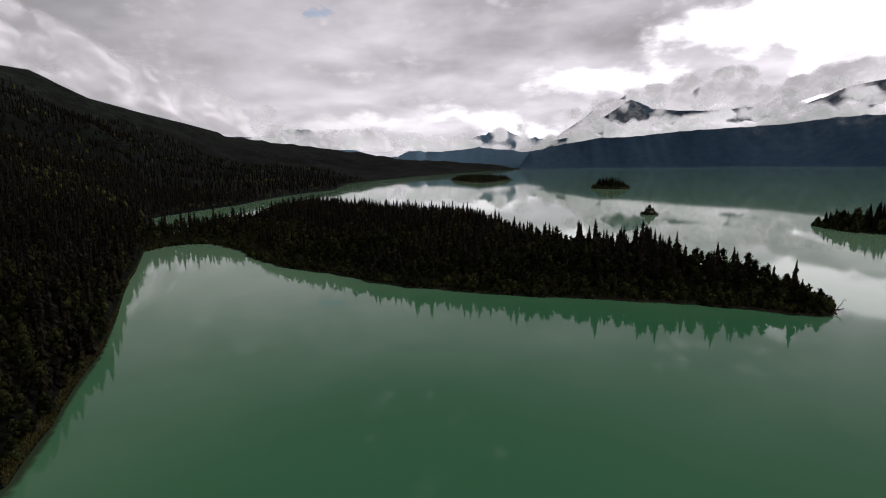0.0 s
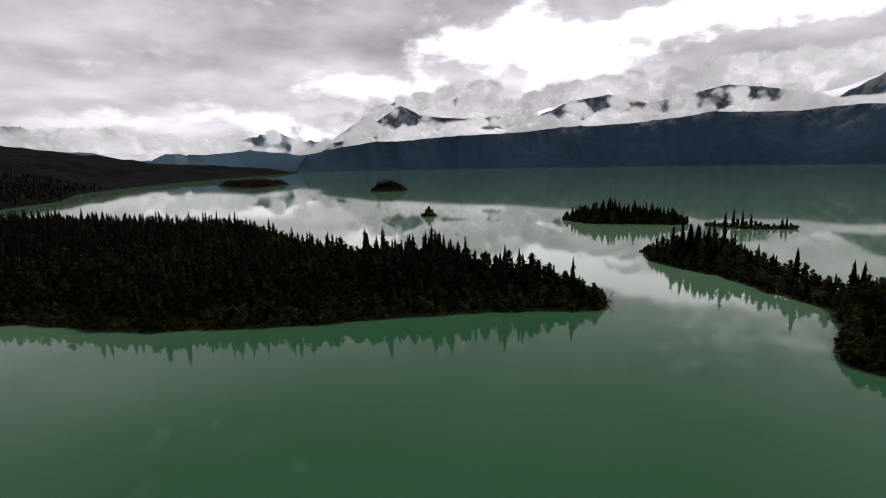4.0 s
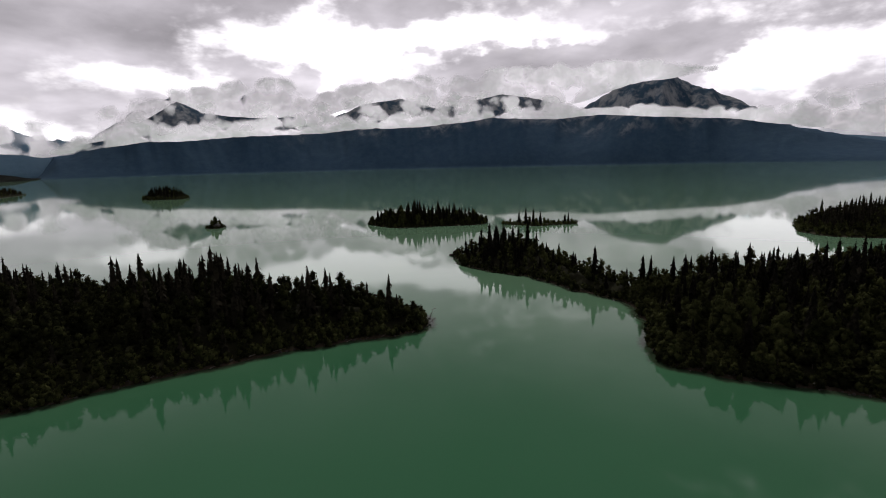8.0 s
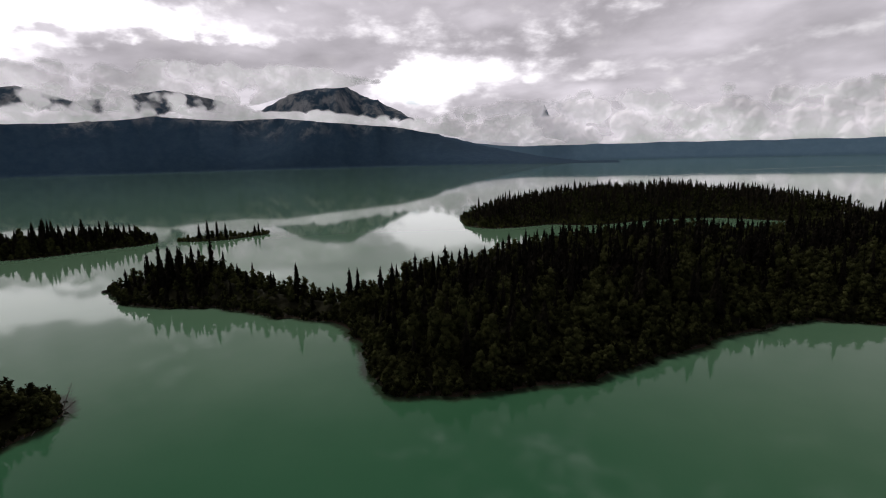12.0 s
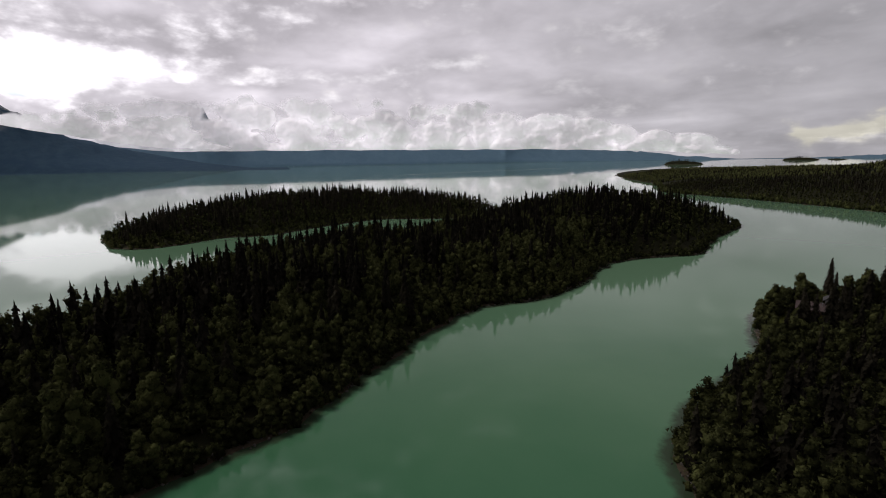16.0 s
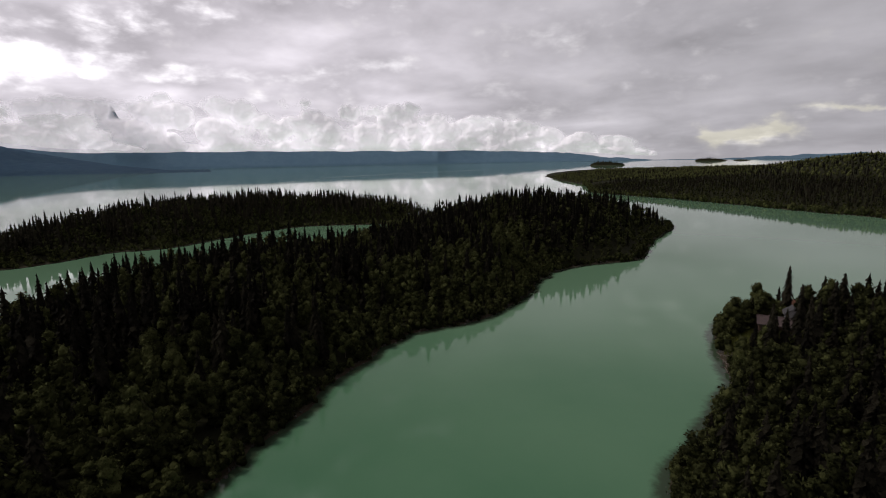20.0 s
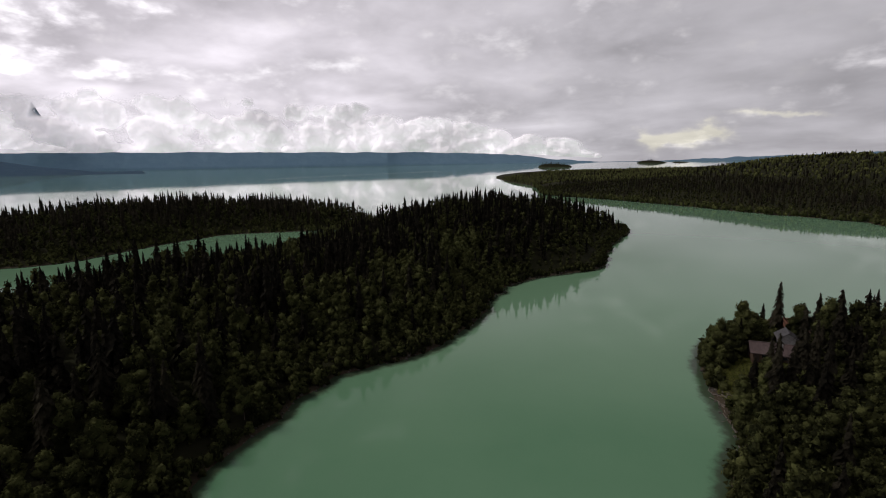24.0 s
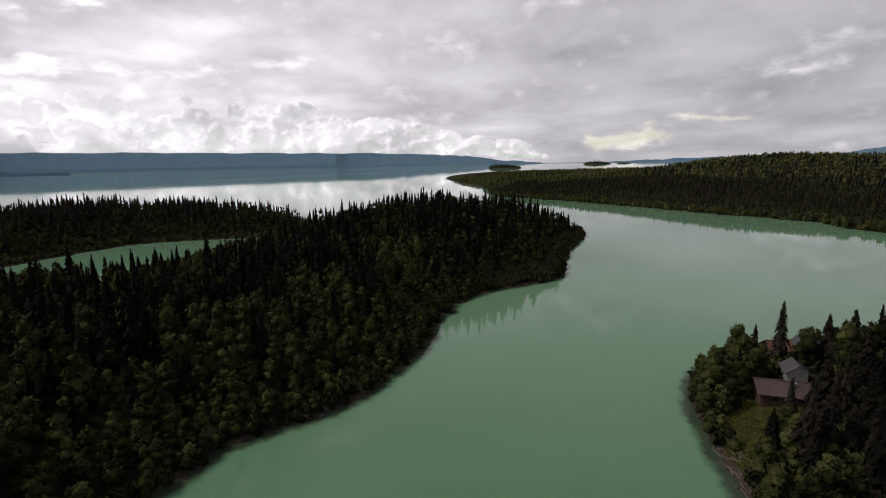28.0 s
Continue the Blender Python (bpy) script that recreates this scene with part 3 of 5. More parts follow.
# ---- clouds that hang on the slopes ----
def cloud_bank(name, lo, hi, reach, base, top, label, heavy=0.25, seed=0, soft=0.5, scale=1.0, rim=0.4):
    """A bank of cloud along the slopes: base and top are tables of heading and elevation."""
    azs = np.arange(lo, hi, 0.075 * scale ** 0.6)
    levels = int(min(120, 30 + 14 * max(q[1] - b_[1] for q, b_ in zip(top, base)) / scale))
    r = np.random.RandomState(seed + 100)
    b, t = [np.interp(azs, *zip(*q))[:, None] for q in (base, top)]
    s = np.linspace(0, 1, levels)[None, :]
    el = (b - 0.6) + (t - b + 2.0) * s
    az = azs[:, None] + 0 * s
    warp = np.array([[(noise.noise((x * 0.9 / scale, y * 0.9 / scale, seed)), noise.noise((x * 0.9 / scale, y * 0.9 / scale, seed + 9))) for x, y in zip(p, q)] for p, q in zip(az, el)])
    fray = np.array([[(noise.noise((x * 2.6 / scale, y * 2.6 / scale, seed + 3)), noise.noise((x * 2.6 / scale, y * 2.6 / scale, seed + 6))) for x, y in zip(p, q)] for p, q in zip(az, el)])
    px, py = az + scale * (0.45 * warp[..., 0] + 0.16 * fray[..., 0]), el + scale * (0.4 * warp[..., 1] + 0.14 * fray[..., 1])
    bulge = np.zeros_like(px)
    span = float((t - b).mean())
    # billows upon billows: domes of three sizes
    for size, weight in ((1.7, 0.8), (0.85, 0.6), (0.42, 0.4)):
        size *= scale
        dome = np.zeros_like(px)
        for _ in range(int(1.2 * (hi - lo) * (span + 1.5) / size ** 2)):
            a = r.uniform(lo, hi)
            i = min(int((a - lo) / (azs[1] - azs[0])), len(azs) - 1)
            e = r.uniform(b[i, 0] - 0.3, t[i, 0] + 0.8)
            g = size * r.uniform(0.55, 1.2)
            j0, j1 = np.searchsorted(azs, (a - g - 0.4 * scale, a + g + 0.4 * scale))
            q = ((px[j0:j1] - a) / g) ** 2 + ((py[j0:j1] - e) / (0.85 * g)) ** 2
            dome[j0:j1] = np.maximum(dome[j0:j1], g * np.maximum(1 - q, 0) ** 0.7)
        bulge += weight * dome
    for axis in (0, 1) * 4:
        bulge = 0.5 * bulge + 0.25 * (np.roll(bulge, 1, axis) + np.roll(bulge, -1, axis))
    puff = bulge / (1.5 * scale)
    edge = np.minimum(np.minimum((el - b) / 0.15 + 0.3, (t - el) / np.maximum(soft * (t - b), 0.3) + 0.3), 1.0)
    ends = np.minimum(np.minimum(az - lo, hi - az) / min(5, (hi - lo) / 4), 1.0)
    drift = np.array([[noise.noise((x * 0.22 / scale, y * 0.4 / scale, seed + 4)) for x, y in zip(p, q)] for p, q in zip(az, el)])
    dens = 0.55 * edge + heavy + 0.12 + (puff - 0.85) * 1.0 + 0.5 * drift + rim * np.exp(-((el - b - 0.22) / 0.4) ** 2) - (1 - ends) * 1.3 - np.maximum(0, b - el) * 7 - np.maximum(0, s - 0.7) * 4
    dens[:, 0] = dens[:, -1] = -1.0
    far = reach - np.radians(bulge) * reach * 1.0
    verts = np.stack([np.sin(np.radians(az)) * far, np.cos(np.radians(az)) * far, 50 + far * np.tan(np.radians(el))], -1).reshape(-1, 3)
    dens = dens.ravel()
    idx = np.arange(len(verts)).reshape(len(azs), levels)
    quads = np.stack([idx[:-1, :-1], idx[1:, :-1], idx[1:, 1:], idx[:-1, 1:]], -1).reshape(-1, 4)
    quads = quads[(dens[quads] > -0.25).any(1)]
    me = mesh_from(name, verts, quads, CLOUD, True)
    me.attributes.new("vapour", "FLOAT", "POINT").data.foreach_set("value", dens.astype(np.float32))
    ob = tagged(new(name, me), label, "cloud", kind="structure")
    ob.visible_shadow = False
    return ob


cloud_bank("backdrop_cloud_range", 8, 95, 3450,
           [(8, 0.9), (12, 1.5), (16, 2.3), (22, 2.6), (27, 3.0), (32, 3.1), (37, 3.5), (43, 3.7), (46, 3.8), (52, 4.4), (59, 4.1), (63, 4.4), (69, 3.9), (75, 3.4), (80, 2.5), (86, 1.5), (95, 1.0)],
           [(8, 1.6), (12, 3.2), (16, 4.6), (19, 3.8), (22, 4.6), (27, 4.4), (32, 5.6), (35, 5.2), (37, 4.8), (43, 5.0), (46, 5.8), (49, 6.6), (52, 6.2), (55, 5.5), (58, 6.4), (61, 5.0), (65, 4.9), (69, 4.7), (73, 4.5), (78, 4.3), (83, 4.4), (88, 4.2), (95, 4.2)],
           "white cloud lying along the mountain slopes", -0.08, 1, 0.5, 0.8, 0.55)
cloud_bank("backdrop_cloud_peaks", 10, 74, 3560,
           [(10, 1.6), (14, 2.6), (17, 4.4), (20, 6.2), (22, 5.2), (26, 4.8), (30, 4.8), (34, 5.0), (38, 6.2), (42, 6.7), (46, 5.6), (49, 6.2), (53, 6.9), (57, 6.2), (60, 5.4), (63, 6.2), (66, 7.2), (74, 7.8)],
           [(10, 3.4), (14, 5.4), (17, 6.2), (20, 7.2), (24, 7.6), (29, 8.6), (33, 7.4), (37, 8.2), (42, 8.6), (47, 8.8), (54, 9.4), (60, 9.4), (64, 9.2), (68, 8.8), (74, 8.4)],
           "torn grey cloud round the peaks", 0.10, 21, 0.5)
cloud_bank("backdrop_cloud_wisps", 13, 62, 3380,
           [(13, 2.4), (20, 3.2), (30, 3.6), (40, 4.4), (50, 5.0), (62, 4.6)],
           [(13, 5.6), (20, 6.8), (30, 6.6), (40, 7.2), (50, 7.4), (62, 7.0)],
           "thin torn shreds of cloud before the peaks", -0.58, 43, 0.4, 0.65, 0.0)
cloud_bank("backdrop_cloud_east", 78, 146, 4100,
           [(78, 2.6), (82, 1.8), (86, 1.25), (90, 1.05), (97, 1.1), (108, 1.0), (125, 0.85), (131, 0.7), (138, 0.4), (146, -0.2)],
           [(78, 5), (84, 4.6), (90, 5.2), (97, 6.0), (104, 6.0), (112, 5.4), (120, 5.2), (125, 4.4), (131, 3.4), (138, 2.0), (146, 0.8)],
           "towering white cumulus over the far shore", 0.38, 5, 0.95, 1.0, 1.1)
cloud_bank("backdrop_cloud_north", -24, 13, 4380,
           [(-24, 2.6), (-15, 1.9), (-8, 1.4), (0, 1.3), (4, 1.6), (9, 1.1), (13, 1.4)],
           [(-24, 4), (-15, 3.6), (-8, 3.2), (0, 2.8), (4, 2.6), (8, 4.0), (13, 4.4)],
           "white cloud over the head of the lake", 0.06, 9, 0.6)
cloud_bank("backdrop_cloud_west", -80, -14, 1700,
           [(-80, 10), (-42, 8.6), (-38, 8.2), (-34, 6.2), (-28, 4.6), (-22, 3.0), (-14, 2.4)],
           [(-80, 20), (-42, 16), (-34, 12), (-28, 9), (-22, 7), (-14, 5)],
           "low grey cloud hiding the mountain's shoulder", 0.02, 13, 0.8, 2.2)


# ---- trees ----
def rng_of(seed):
    return np.random.RandomState(seed)


def spruce_crown(seed, height=13.0, reach=1.7, levels=20, spokes=7, thick=0.42):
    """Whorls of drooping boughs, shorter and closer towards the tip. Each bough is a bent, tapered blade."""
    r = rng_of(seed)
    v, f = [], []
    lean = r.randn(2) * 0.012
    for i in range(levels):
        s = (i / levels) ** 0.82
        z0 = height * (0.06 + 0.93 * s)
        long = reach * (1 - s) ** 0.55 * (0.72 + 0.42 * r.rand()) + 0.07
        k = max(3, int(round(spokes * (1 - 0.5 * s))))
        off = r.rand() * 6.28
        for j in range(k):
            a = off + 6.283 * (j + 0.4 * r.randn()) / k
            l = long * (0.55 + 0.65 * r.rand())
            wide = thick * l + 0.07
            drop = l * (0.55 + 0.45 * r.rand()) + 0.1
            c, d = math.cos(a), math.sin(a)
            z = z0 + r.randn() * height * 0.018
            b = len(v)
            for q, side, h in ((0.02, 0, 0.25), (0.6, wide, -0.45), (0.6, -wide, -0.45), (1.0, 0, -1.0)):
                v.append((c * l * q - d * side + lean[0] * z, d * l * q + c * side + lean[1] * z, z + drop * h))
            f += [(b, b + 1, b + 3), (b, b + 3, b + 2)]
    # the dense body of the crown, a tapering column
    k = 5 if levels > 10 else 4
    rings = ((0.07, 0.44), (0.52, 0.34), (0.84, 0.15)) if levels > 5 else ((0.07, 0.46), (0.66, 0.28))
    b = len(v)
    for h, w in rings:
        for q in range(k):
            a, g = 6.283 * q / k + h * 2, reach * w * (0.8 + 0.4 * r.rand())
            v.append((g * math.cos(a) + lean[0] * height * h, g * math.sin(a) + lean[1] * height * h, height * h))
    v.append((lean[0] * height, lean[1] * height, height * 0.98))
    for i in range(len(rings)):
        for q in range(k):
            p, o = b + i * k + q, b + i * k + (q + 1) % k
            if i < len(rings) - 1:
                f += [(p, o, o + k), (p, o + k, p + k)]
            else:
                f.append((p, o, b + len(rings) * k))
    b = len(v)
    for q in range(3):
        v.append((0.2 * math.cos(q * 2.1) + lean[0] * height, 0.2 * math.sin(q * 2.1) + lean[1] * height, height * 0.93))
    v.append((lean[0] * height, lean[1] * height, height * 1.0))
    f += [(b, b + 1, b + 3), (b + 1, b + 2, b + 3), (b + 2, b, b + 3)]
    return np.array(v), np.array(f)


ICO = {}


def ico(level):
    if level not in ICO:
        bm = bmesh.new()
        bmesh.ops.create_icosphere(bm, subdivisions=level, radius=1.0)
        bm.verts.ensure_lookup_table()
        ICO[level] = (np.array([q.co[:] for q in bm.verts]), np.array([[w.index for w in t.verts] for t in bm.faces]))
        bm.free()
    return ICO[level]


def leaf_crown(seed, height=10.0, reach=2.0, clumps=1, level=2, leaves=40, size=0.5):
    """A ragged, lumpy crown: masses of foliage with torn surfaces, and loose sprays standing out of them."""
    r = rng_of(seed)
    v, f = [], []
    masses = []
    if clumps == 1:
        masses.append((np.array([0, 0, height * 0.56]), np.array([reach, reach, height * 0.44])))
    else:
        for c in range(clumps):
            s = (c + 0.5) / clumps
            a = 2.4 * c + r.rand()
            out = reach * (0.30 + 0.35 * r.rand()) * (1 - 0.75 * s ** 3) if c < clumps - 1 else 0.15
            rad = reach * (0.50 + 0.2 * r.rand()) * (1.05 - 0.4 * s)
            masses.append((np.array([out * math.cos(a), out * math.sin(a), height * (0.26 + 0.62 * s)]), np.array([rad, rad, rad * (1.0 + 0.35 * r.rand())])))
    base, faces = ico(level)
    for mid, rad in masses:
        b = len(v)
        off = Vector(r.rand(3) * 50)
        for q in base:
            w = Vector(q)
            k = 1 + 0.55 * noise.noise(w * 1.6 + off) + 0.34 * noise.noise(w * 3.7 + off) + 0.16 * r.randn()
            taper = 1.0 - 0.28 * q[2] if clumps == 1 else 1.0
            v.append(mid + q * rad * max(k, 0.35) * np.array([taper, taper, 1]) * (0.84 if level < 2 else 0.95))
        f += [tuple(t + b) for t in faces]
        for i in range(leaves // len(masses)):
            w = r.randn(3)
            w /= np.linalg.norm(w)
            w[2] = abs(w[2]) if r.rand() < 0.65 else w[2]
            taper = 1.0 - 0.28 * w[2] if clumps == 1 else 1.0
            k = 1 + 0.55 * noise.noise(Vector(w) * 1.6 + off) + 0.34 * noise.noise(Vector(w) * 3.7 + off)
            p = mid + w * rad * max(k, 0.4) * (0.95 + 0.22 * r.rand()) * np.array([taper, taper, 1])
            t = np.cross(w, r.randn(3))
            t /= np.linalg.norm(t) + 1e-6
            u = np.cross(w + 0.8 * r.randn(3), t)
            u /= np.linalg.norm(u) + 1e-6
            g = size * (0.5 + 0.9 * r.rand())
            b2 = len(v)
            v += [p - t * g * 0.5, p + (u + 0.6 * w) * g * 0.6, p + t * g * 0.5 - u * g * 0.25]
            f.append((b2, b2 + 1, b2 + 2))
    v = np.array(v)
    v[:, 2] = np.maximum(v[:, 2], 0.3)
    return v, np.array(f)


def stem(height, thick, sides=6, limbs=0, seed=0):
    r = rng_of(seed)
    v, f = [], []

    def limb(a, b, ra, rb):
        a, b = np.array(a, float), np.array(b, float)
        w = b - a
        t = np.cross(w, (0.3, 1, 0.2))
        t /= np.linalg.norm(t)
        u = np.cross(w, t)
        u /= np.linalg.norm(u)
        s = len(v)
        for p, q in ((a, ra), (b, rb)):
            for j in range(sides):
                g = 6.283 * j / sides
                v.append(p + q * (math.cos(g) * t + math.sin(g) * u))
        for j in range(sides):
            k = (j + 1) % sides
            f.append((s + j, s + k, s + sides + k))
            f.append((s + j, s + sides + k, s + sides + j))
    limb((0, 0, -0.6), (0.05, 0, height * 0.5), thick * 1.25, thick * 0.7)
    limb((0.05, 0, height * 0.5), (0.1, 0.05, height * 0.93), thick * 0.7, thick * 0.12)
    for i in range(limbs):
        a = 6.283 * i / limbs + r.rand()
        z = height * (0.28 + 0.3 * i / limbs)
        l = height * 0.22
        limb((0.03, 0, z), (l * math.cos(a), l * math.sin(a), z + l * 0.9), thick * 0.5, thick * 0.1)
    return np.array(v), np.array(f)


def joined(name, kinds, spots, mat, label, category, parts_mat=None):
    """Many trees of a far wood in one mesh. spots: x, y, z, height factor, turn, kind."""
    vs, fs, base = [], [], 0
    for k, (pv, pf) in enumerate(kinds):
        s = spots[spots[:, 5] == k]
        if not len(s):
            continue
        c, d = np.cos(s[:, 4])[:, None], np.sin(s[:, 4])[:, None]
        wide = (s[:, 3] ** 0.7)[:, None]
        x = (pv[None, :, 0] * c - pv[None, :, 1] * d) * wide + s[:, 0:1]
        y = (pv[None, :, 0] * d + pv[None, :, 1] * c) * wide + s[:, 1:2]
        z = pv[None, :, 2] * s[:, 3:4] + s[:, 2:3]
        vs.append(np.stack([x, y, z], -1).reshape(-1, 3))
        n_v = len(pv)
        fs.append((pf[None] + (base + n_v * np.arange(len(s)))[:, None, None]).reshape(-1, 3))
        base += n_v * len(s)
    if not vs:
        return None
    return tagged(new(name, mesh_from(name, np.concatenate(vs), np.concatenate(fs), mat, mat is LEAVES)), label, category, kind="stuff")


def scatter(land, gap, seed, box=None, edge=1.2, keep=None):
    """Uneven places for trees on a piece of land: x, y, z, how far inside the shore."""
    r = rng_of(seed)
    lo, hi = land.loop.min(0), land.loop.max(0)
    if box:
        lo, hi = np.maximum(lo, box[:2]), np.minimum(hi, box[2:])
    nx, ny = int((hi[0] - lo[0]) / gap) + 1, int((hi[1] - lo[1]) / gap) + 1
    gx, gy = np.meshgrid(np.arange(nx), np.arange(ny))
    p = np.stack([lo[0] + gap * (gx + 0.5 * (gy % 2)).ravel(), lo[1] + gap * gy.ravel()], 1) + r.uniform(-0.42, 0.42, (nx * ny, 2)) * gap
    d = inside_by(land.loop, p)
    ok = d > edge
    if keep is not None:
        ok &= np.array([keep(x, y) for x, y in p])
    p, d = p[ok], d[ok]
    return np.column_stack([p, land.height(p, d), d])


def split_kinds(spots, seed, share, kinds, size=1.0, shore=0.4):
    """Deals the places out to spruces and broadleaved trees; share(x, y, d) is the spruces' part."""
    r = rng_of(seed)
    spruce = np.array([share(x, y, d) - 0.35 * max(0, 1 - d / 9) for x, y, _, d in spots]) + 0.25 * r.randn(len(spots)) > 0.5

    def rows(s, lo, hi, k):
        m = len(s)
        f = (lo + (hi - lo) * r.beta(1.7, 2.0, m)) * np.clip(shore + s[:, 3] / 26, shore, 1)
        return np.column_stack([s[:, :3], f, r.rand(m) * 6.28, r.randint(0, kinds[k], m)])
    return rows(spots[spruce], 0.60 * size, 1.38 * size, 0), rows(spots[~spruce], 0.5 * size, 1.3 * size, 1)


NEAR_SPRUCE = [spruce_crown(s, 13 + s % 3, 1.95 + 0.2 * (s % 4), 40, 10, 0.24) for s in (1, 2, 3, 4)]
NEAR_LEAF = [leaf_crown(s, 9.5 + s % 3, 2.25, 9, 2, 820, 0.38) for s in (11, 12, 13, 14, 15, 16)]
MID_SPRUCE = [spruce_crown(s, 12 + s % 3, 1.95 + 0.2 * (s % 4), 14, 6, 0.40) for s in (21, 22, 23, 24)]
MID_LEAF = [leaf_crown(s, 9.5 + s % 3, 2.25, 7, 1, 190, 0.55) for s in (31, 32, 33, 34, 35, 36)]
LOW_SPRUCE = [spruce_crown(s, 11.5 + s % 3, 1.9 + 0.2 * (s % 3), 9, 5) for s in (41, 42, 43, 44)]
LOW_LEAF = [leaf_crown(s, 9.5 + s % 3, 2.2, 4, 1, 36, 1.0) for s in (51, 52, 53, 54, 55, 56)]
FAR_SPRUCE = [spruce_crown(s, 11, 2.4, 5, 4, 0.5) for s in (61, 62, 63)]
SHRUB_LEAF = [leaf_crown(s, 10, 2.5, 2, 1, 24, 1.1) for s in (75, 76, 77, 78)]
FAR_LEAF = [leaf_crown(s, 10, 2.6, 1, 1, 8, 1.4) for s in (71, 72, 73)]

WOOD_S = "dense dark spruce wood with pointed tops"
WOOD_L = "broadleaved wood of alder and birch in dull green leaf"
TREES = {"spruce_tree": (NEAR_SPRUCE, SPRUCE, "tall narrow dark green spruce with drooping boughs", 0.17, 0, 13.5),
         "broadleaved_tree": (NEAR_LEAF, LEAVES, "tall broadleaved tree with a ragged dull green crown", 0.14, 4, 8.0)}
FIRST = {}


def single(name, rows, group):
    """Trees near the path, each a thing with a trunk and a crown."""
    crowns, mat, label, thick, limbs, tall = TREES[name]
    for x, y, z, f, turn, kind in rows:
        kind = int(kind) % len(crowns)
        m = Matrix.LocRotScale((x, y, z), Euler((0, 0, turn)), (f ** 0.7, f ** 0.7, f))
        if (name, kind) in FIRST:
            tagged(copy_thing(FIRST[name, kind], m), group=group)
            continue
        root = tagged(new(name), label, "tree", group)
        trunk = new("trunk", mesh_from("trunk", *stem(tall, thick, 6, limbs, kind), BARK))
        crown = new("crown", mesh_from("crown", *crowns[kind], mat, mat is LEAVES))
        trunk.parent = crown.parent = root
        FIRST[name, kind] = root
        copy_thing(root, m)


def wood(land, gap, seed, share, spruces, leaves, near=None, group="", size=1.0, shore=0.4, **more):
    spots = scatter(land, gap, seed, **more)
    a, b = split_kinds(spots, seed + 1, share, (len(spruces), len(leaves)), 1.0 if callable(size) else size, shore)
    if callable(size):
        a[:, 3] *= [size(x, y) for x, y in a[:, :2]]
        b[:, 3] *= [size(x, y) for x, y in b[:, :2]]
    if near:
        ka, kb = [np.array([near(x, y) for x, y in s[:, :2]], bool) for s in (a, b)]
        single("spruce_tree", a[ka], group)
        single("broadleaved_tree", b[kb], group)
        a, b = a[~ka], b[~kb]
    joined("spruce_wood", spruces, a, SPRUCE, WOOD_S, "wood")
    joined("broadleaved_wood", leaves, b, LEAVES, WOOD_L, "wood")


def mixed(base, inner, reach, freq=0.03):
    return lambda x, y, d: base + inner * min(d / reach, 1) + 0.55 * noise.noise((x * freq, y * freq, 2.0))


CLEARING = smooth_loop([(143.8, -74.5), (145.3, -80), (145.3, -90), (143, -99), (136, -99), (135.2, -94), (137.6, -87), (138.9, -79), (137.8, -71.5), (139.8, -69.5)], 4)
YARDS = ((139.3, -102, 3.0), (140, -98, 3.5), (146, -123, 4.0), (144.6, -117.5, 3.0), (140.5, -127, 4.5), (138.5, -120.5, 3.5), (144.4, -114, 2.6), (143.8, -109.5, 2.4), (139.6, -121, 3.0), (139.2, -115.5, 2.8), (138.6, -111, 2.4))


def clearing(x, y):
    """False on the grass and in the yards round the cabins."""
    return inside_by(CLEARING, np.array([[x, y]]))[0] < 0 and all(math.hypot(x - a, y - b) > r for a, b, r in YARDS)


def point_size(x, y):
    """Trees stay low beside the clearing."""
    d = -inside_by(CLEARING, np.array([[x, y]]))[0]
    return 0.6 if d < 3.5 and x < 144 else 0.82


wood(PENINSULA, 3.7, 100, mixed(0.06, 0.36, 45), MID_SPRUCE, MID_LEAF, edge=0.2, keep=lambda x, y: y < 262)
wood(PENINSULA, 3.9, 105, mixed(0.22, 0.45, 40), LOW_SPRUCE, LOW_LEAF, edge=0.2, keep=lambda x, y: y >= 262)
wood(MIDDLE, 3.9, 110, lambda x, y, d: mixed(0.15, 0.45, 45)(x, y, d) + (0.3 if y > 118 else 0), MID_SPRUCE, MID_LEAF, lambda x, y: (x < 168 and 44 < y < 112) or (x < 205 and -34 < y <= 44), "trees on the island's near shore", size=lambda x, y: 0.72 if x > 300 and y < -15 else 1.0, edge=0.2, keep=lambda x, y: y > -120)
wood(MIDDLE, 3.8, 115, mixed(0.25, 0.35, 45), LOW_SPRUCE, LOW_LEAF, size=lambda x, y: 0.55 if x > 352 else 0.9, edge=0.2, keep=lambda x, y: y <= -120)
wood(OUTER, 4.0, 120, mixed(0.3, 0.4, 40), LOW_SPRUCE, LOW_LEAF, size=lambda x, y: 1.0 if y < -105 else 0.92, edge=0.2)
wood(CABIN_POINT, 3.6, 130, mixed(0.35, 0.2, 40), MID_SPRUCE, MID_LEAF, lambda x, y: x > 129 and y > -118, "trees on the cabin point", size=point_size, shore=0.72, edge=0.5, box=(60, -240, 200, 30), keep=clearing)
wood(SOUTH, 4.3, 140, mixed(0.28, 0.2, 60, 0.02), LOW_SPRUCE, SHRUB_LEAF, size=0.56, edge=0.3, box=(60, -600, 640, -340), keep=lambda x, y: y > -600 + 0.25 * (400 - x))
wood(SOUTH, 6.0, 142, mixed(0.15, 0.2, 60, 0.01), FAR_SPRUCE, FAR_LEAF, size=0.58, edge=0.3, box=(-50, -1000, 900, -340), keep=lambda x, y: not (60 < x < 640 and y > -600 + 0.25 * (400 - x)))
wood(ISLET_WIDE, 3.3, 150, mixed(0.28, 0.3, 15), LOW_SPRUCE, LOW_LEAF, lambda x, y: True, "trees on the wide islet", edge=0.0)
